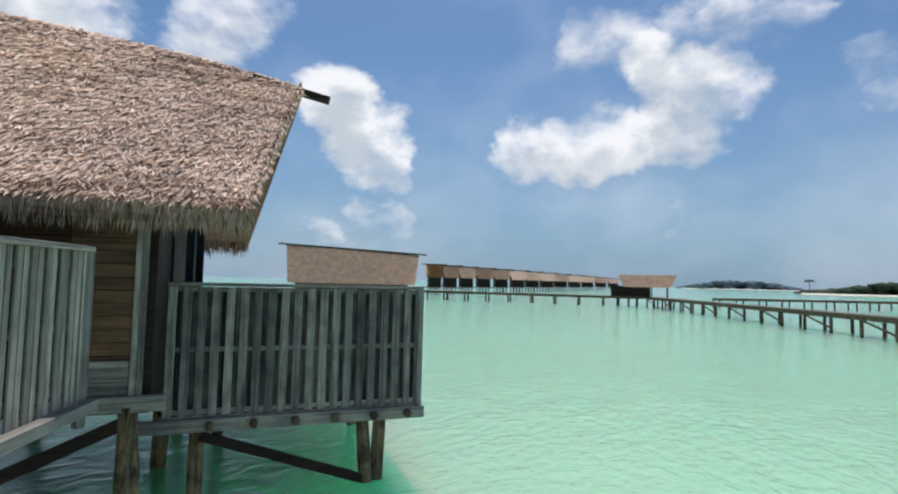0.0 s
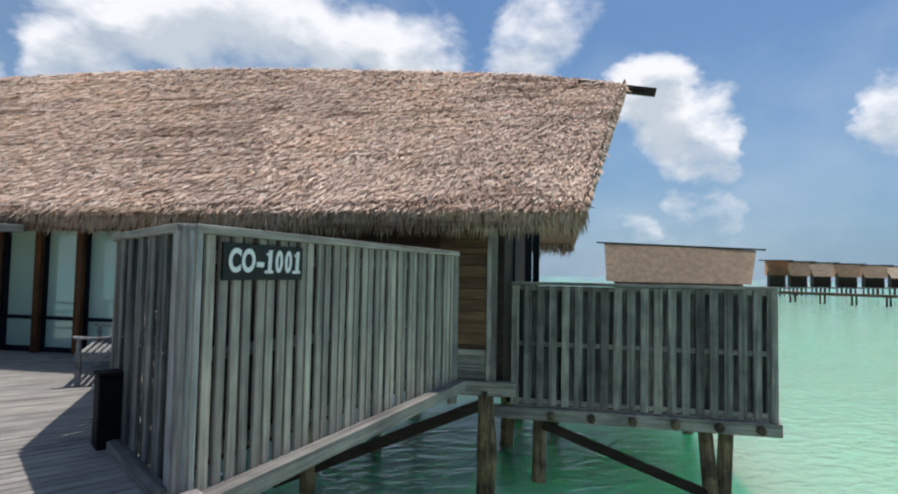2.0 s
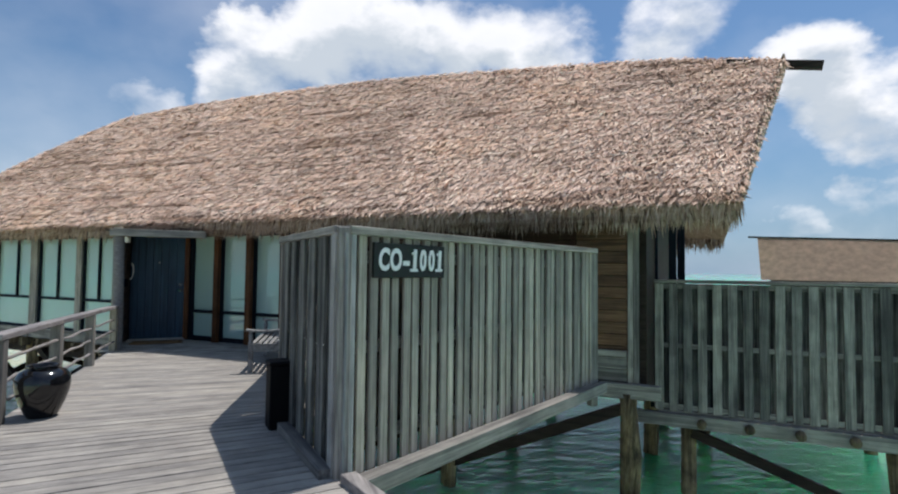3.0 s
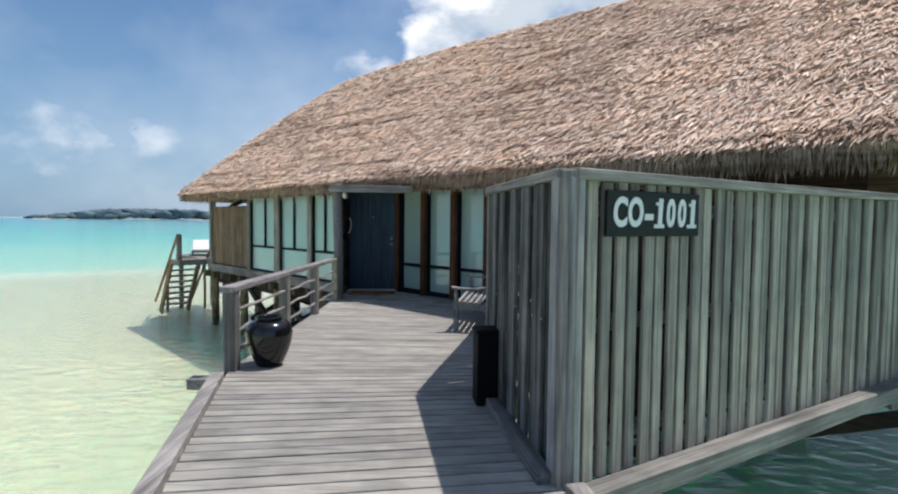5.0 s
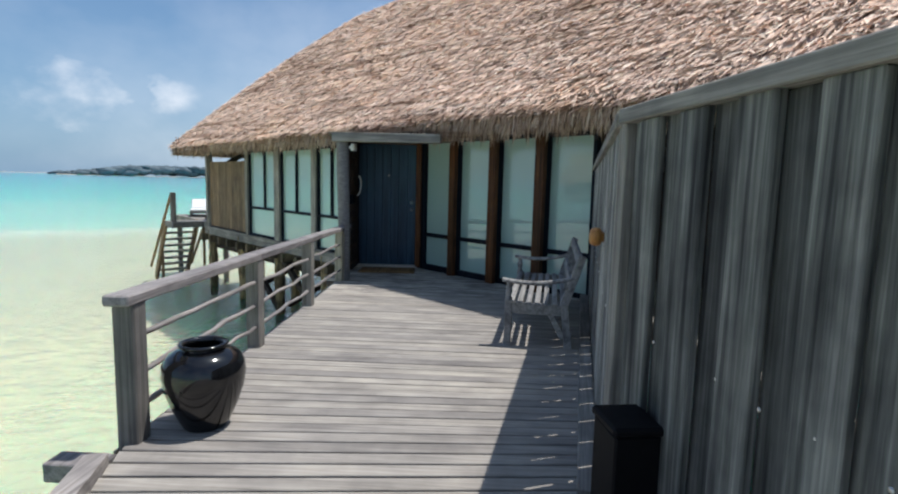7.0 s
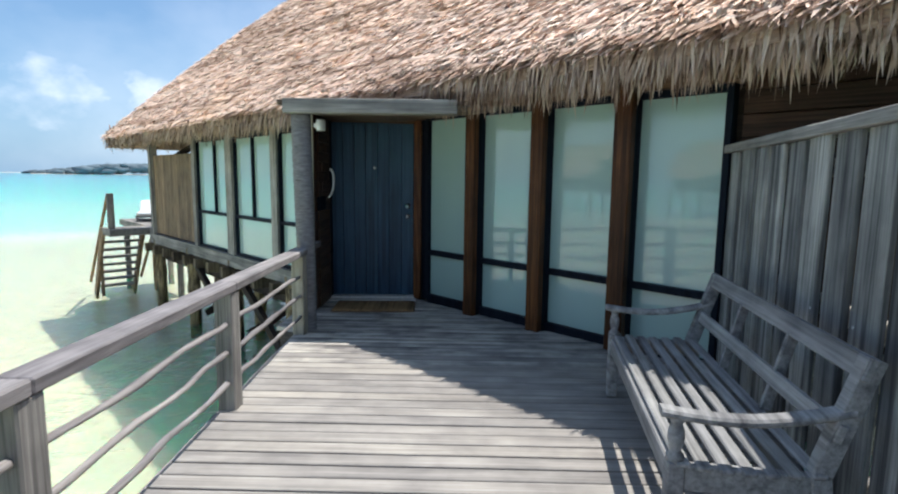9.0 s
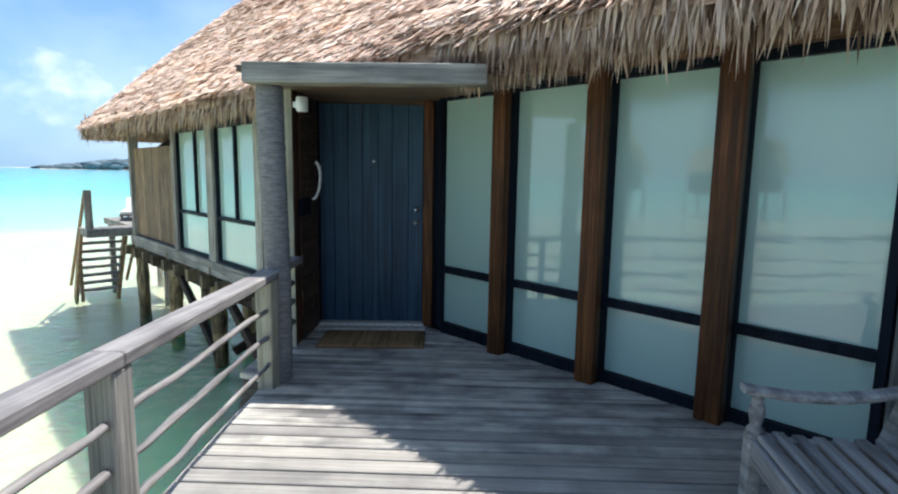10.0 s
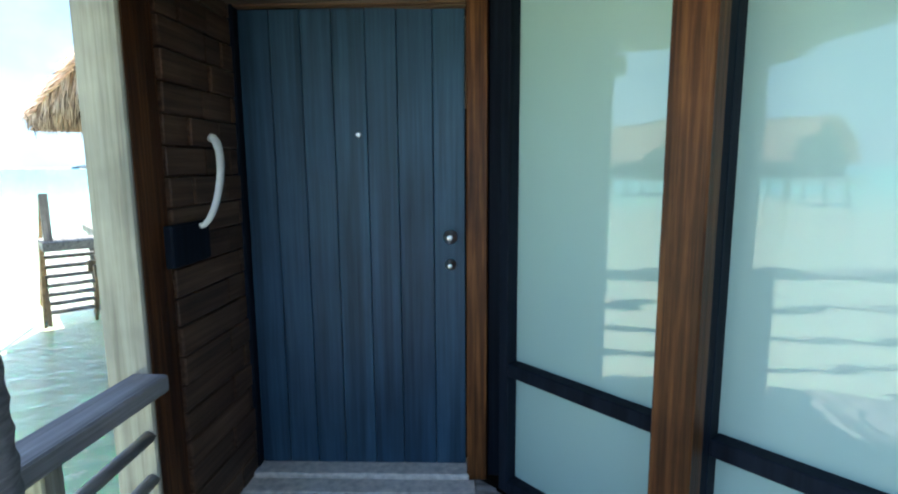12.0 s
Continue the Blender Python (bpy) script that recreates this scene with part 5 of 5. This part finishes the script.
for u, y, top in ((-21.74, 10.55, 0.87), (-21.74, 11.85, 0.8), (-22.2, 12.4, -0.28), (-25.1, 11.7, -0.28), (-25.1, 13.0, -0.28)):
    part("stilt", boxed(u - 0.075, u + 0.075, y - 0.075, y + 0.075, WATER - 1.1 if top < 0 else -0.3, top), grey_z, swim)
for k in range(8):
    z, u = -0.3 - k * 0.235, -22.42 - k * 0.15
    part("step", boxed(u - 0.14, u + 0.12, 10.5, 11.42, z - 0.03, z + 0.03), grey_x, swim)
for y in (10.45, 11.46):
    bm = bmesh.new()
    bar(bm, (-22.25, y, -0.14), (-23.65, y, WATER - 0.15), 0.07, 0.26)
    part("stringer", bm, tan_z, swim)
for y in (10.5, 11.9):
    bm = bmesh.new()
    bar(bm, (-21.78, y, 0.8), (-24.3, y - 0.05, -1.9), 0.06, 0.09)
    part("handrail", bm, tan_z, swim)
    part("baluster", boxed(-23.0, -22.92, y - 0.04, y + 0.04, WATER - 0.05, -0.42), tan_z, swim)

lounger = thing("sun_lounger", HOUSE @ pose(-24.2, 12.2, -0.09, 0, 0, 70), "white cushioned sun lounger on the swim platform", "sun lounger")
part("frame", boxed(-0.35, 0.35, -0.75, 0.75, 0.14, 0.2), grey_x, lounger)
part("mattress", boxed(-0.33, 0.33, -0.74, 0.25, 0.2, 0.3, bevel=0.03), white_paint, lounger)
bm = bmesh.new()
bar(bm, (0, 0.24, 0.26), (0, 0.72, 0.6), 0.64, 0.1, bevel=0.03)
part("backrest", bm, white_paint, lounger)
for lx in (-0.3, 0.3):
    for ly in (-0.65, 0.65):
        part("leg", boxed(lx - 0.03, lx + 0.03, ly - 0.03, ly + 0.03, 0, 0.14), grey_z, lounger)

# ---- deck, plank by plank ----
deck = thing("floor_deck", None, "silvered grey timber boardwalk of cross planks", "deck", kind="structure")


def left_edge(y):
    return 0.18 + (8.0 - y) * 0.268 if y < 8.0 else (0.18 - (y - 8.0) * 0.042 if y < 13.45 else -0.3)


def fence_x(y):
    if y < FC[1]:
        return FC[0] - 0.05 + (FC[1] - y) * 0.268
    if y < FL[1]:
        return FC[0] + (FL[0] - FC[0]) * (y - FC[1]) / (FL[1] - FC[1])
    return FL[0] + (FB[0] - FL[0]) * (y - FL[1]) / (FB[1] - FL[1])


def skew(y):
    """How far a plank runs ahead over its length: the boards fan out along the bend."""
    return 0.175 if y < 6.0 else max(0.0, 0.175 * (9.3 - y) / 3.3)


def right_edge(x0, y):
    x1 = x0 + 1.0
    for _ in range(12):
        yy = y + skew(y) * (x1 - x0)
        x1 = min(fence_x(min(yy, 12.4)) + 0.02, 16.02 - yy)
    return x1


rnd = random.Random(21)
lines = [-11.0]
while lines[-1] < 15.0:
    lines.append(lines[-1] + 0.124 + rnd.uniform(-0.003, 0.003))
for y0, y1 in zip(lines, lines[1:]):
    z = deck_z(y0) - rnd.uniform(0.0, 0.005)
    xa, xb = left_edge(y0), left_edge(y1)
    ra, rb = right_edge(xa, y0), right_edge(xb, y1)
    g = 0.0085
    corners = [(xa, y0 + g), (ra, y0 + skew(y0) * (ra - xa) + g), (rb, y1 + skew(y1) * (rb - xb) - g), (xb, y1 - g)]
    bm = bmesh.new()
    e = 0.004
    low = [bm.verts.new((x, y, z - 0.04)) for x, y in corners]
    mid = [bm.verts.new((x, y, z - e)) for x, y in corners]
    top = [bm.verts.new((x, y + (e if k < 2 else -e), z)) for k, (x, y) in enumerate(corners)]
    for ring, ring2 in ((low, mid), (mid, top)):
        for k in range(4):
            bm.faces.new((ring[k], ring[(k + 1) % 4], ring2[(k + 1) % 4], ring2[k]))
    bm.faces.new(top)
    part("plank", bm, porch_wood if y0 + rnd.uniform(-0.5, 0.5) > 12.4 else deck_wood, deck)
bm = bmesh.new()
bar(bm, (left_edge(-11) - 0.06, -11, 0.01), (left_edge(7.7) - 0.06, 7.7, 0.01), 0.11, 0.1)
part("edge_board", bm, rail_wood, deck)
bm = bmesh.new()
bar(bm, (fence_x(-11) + 0.06, -11, 0.01), (fence_x(5.7) + 0.06, 5.7, 0.01), 0.11, 0.1)
part("edge_board", bm, rail_wood, deck)
bm = bmesh.new()
bar(bm, (0.16, 7.95, -0.14), (-0.08, 14.0, -0.24), 0.1, 0.16)
part("edge_beam", bm, rail_wood, deck)
part("ledge", boxed(-0.1, 0.2, 7.72, 7.86, -0.12, -0.02), rail_wood, deck)
# added sheet, not a seen part: closes the plank gaps and darkens them
bm = bmesh.new()
for y0, y1 in zip(lines[::6], lines[6::6]):
    quad = [(left_edge(y0) + 0.02, y0), (right_edge(left_edge(y0), y0) - 0.04, y0), (right_edge(left_edge(y1), y1) - 0.04, y1), (left_edge(y1) + 0.02, y1)]
    top = [bm.verts.new((x, y, deck_z(y) - 0.05)) for x, y in quad]
    low = [bm.verts.new((x, y, deck_z(y) - 0.075)) for x, y in quad]
    bm.faces.new(top)
    bm.faces.new(low[::-1])
    for k in range(4):
        bm.faces.new((low[k], low[(k + 1) % 4], top[(k + 1) % 4], top[k]))
part("under_boarding", bm, pile_z, deck, "dark sheet added beneath the planks to darken their gaps")
bm = bmesh.new()
for y in range(-10, 16, 2):
    bar(bm, (left_edge(y) - 0.05, y, deck_z(y) - 0.15), (fence_x(min(y, 12)) + 0.1, y, deck_z(y) - 0.15), 0.12, 0.2)
part("joists", bm, pile_z, deck)
for y in range(-10, 15, 3):
    for x in (left_edge(y) + 0.15, fence_x(min(y, 12)) - 0.1):
        bm = bmesh.new()
        rod(bm, [(x, y, WATER - 1.2), (x, y, -0.2)], [0.15, 0.13], 10, 0.1)
        part("stilt", bm, pile_bark, deck, smooth=True)
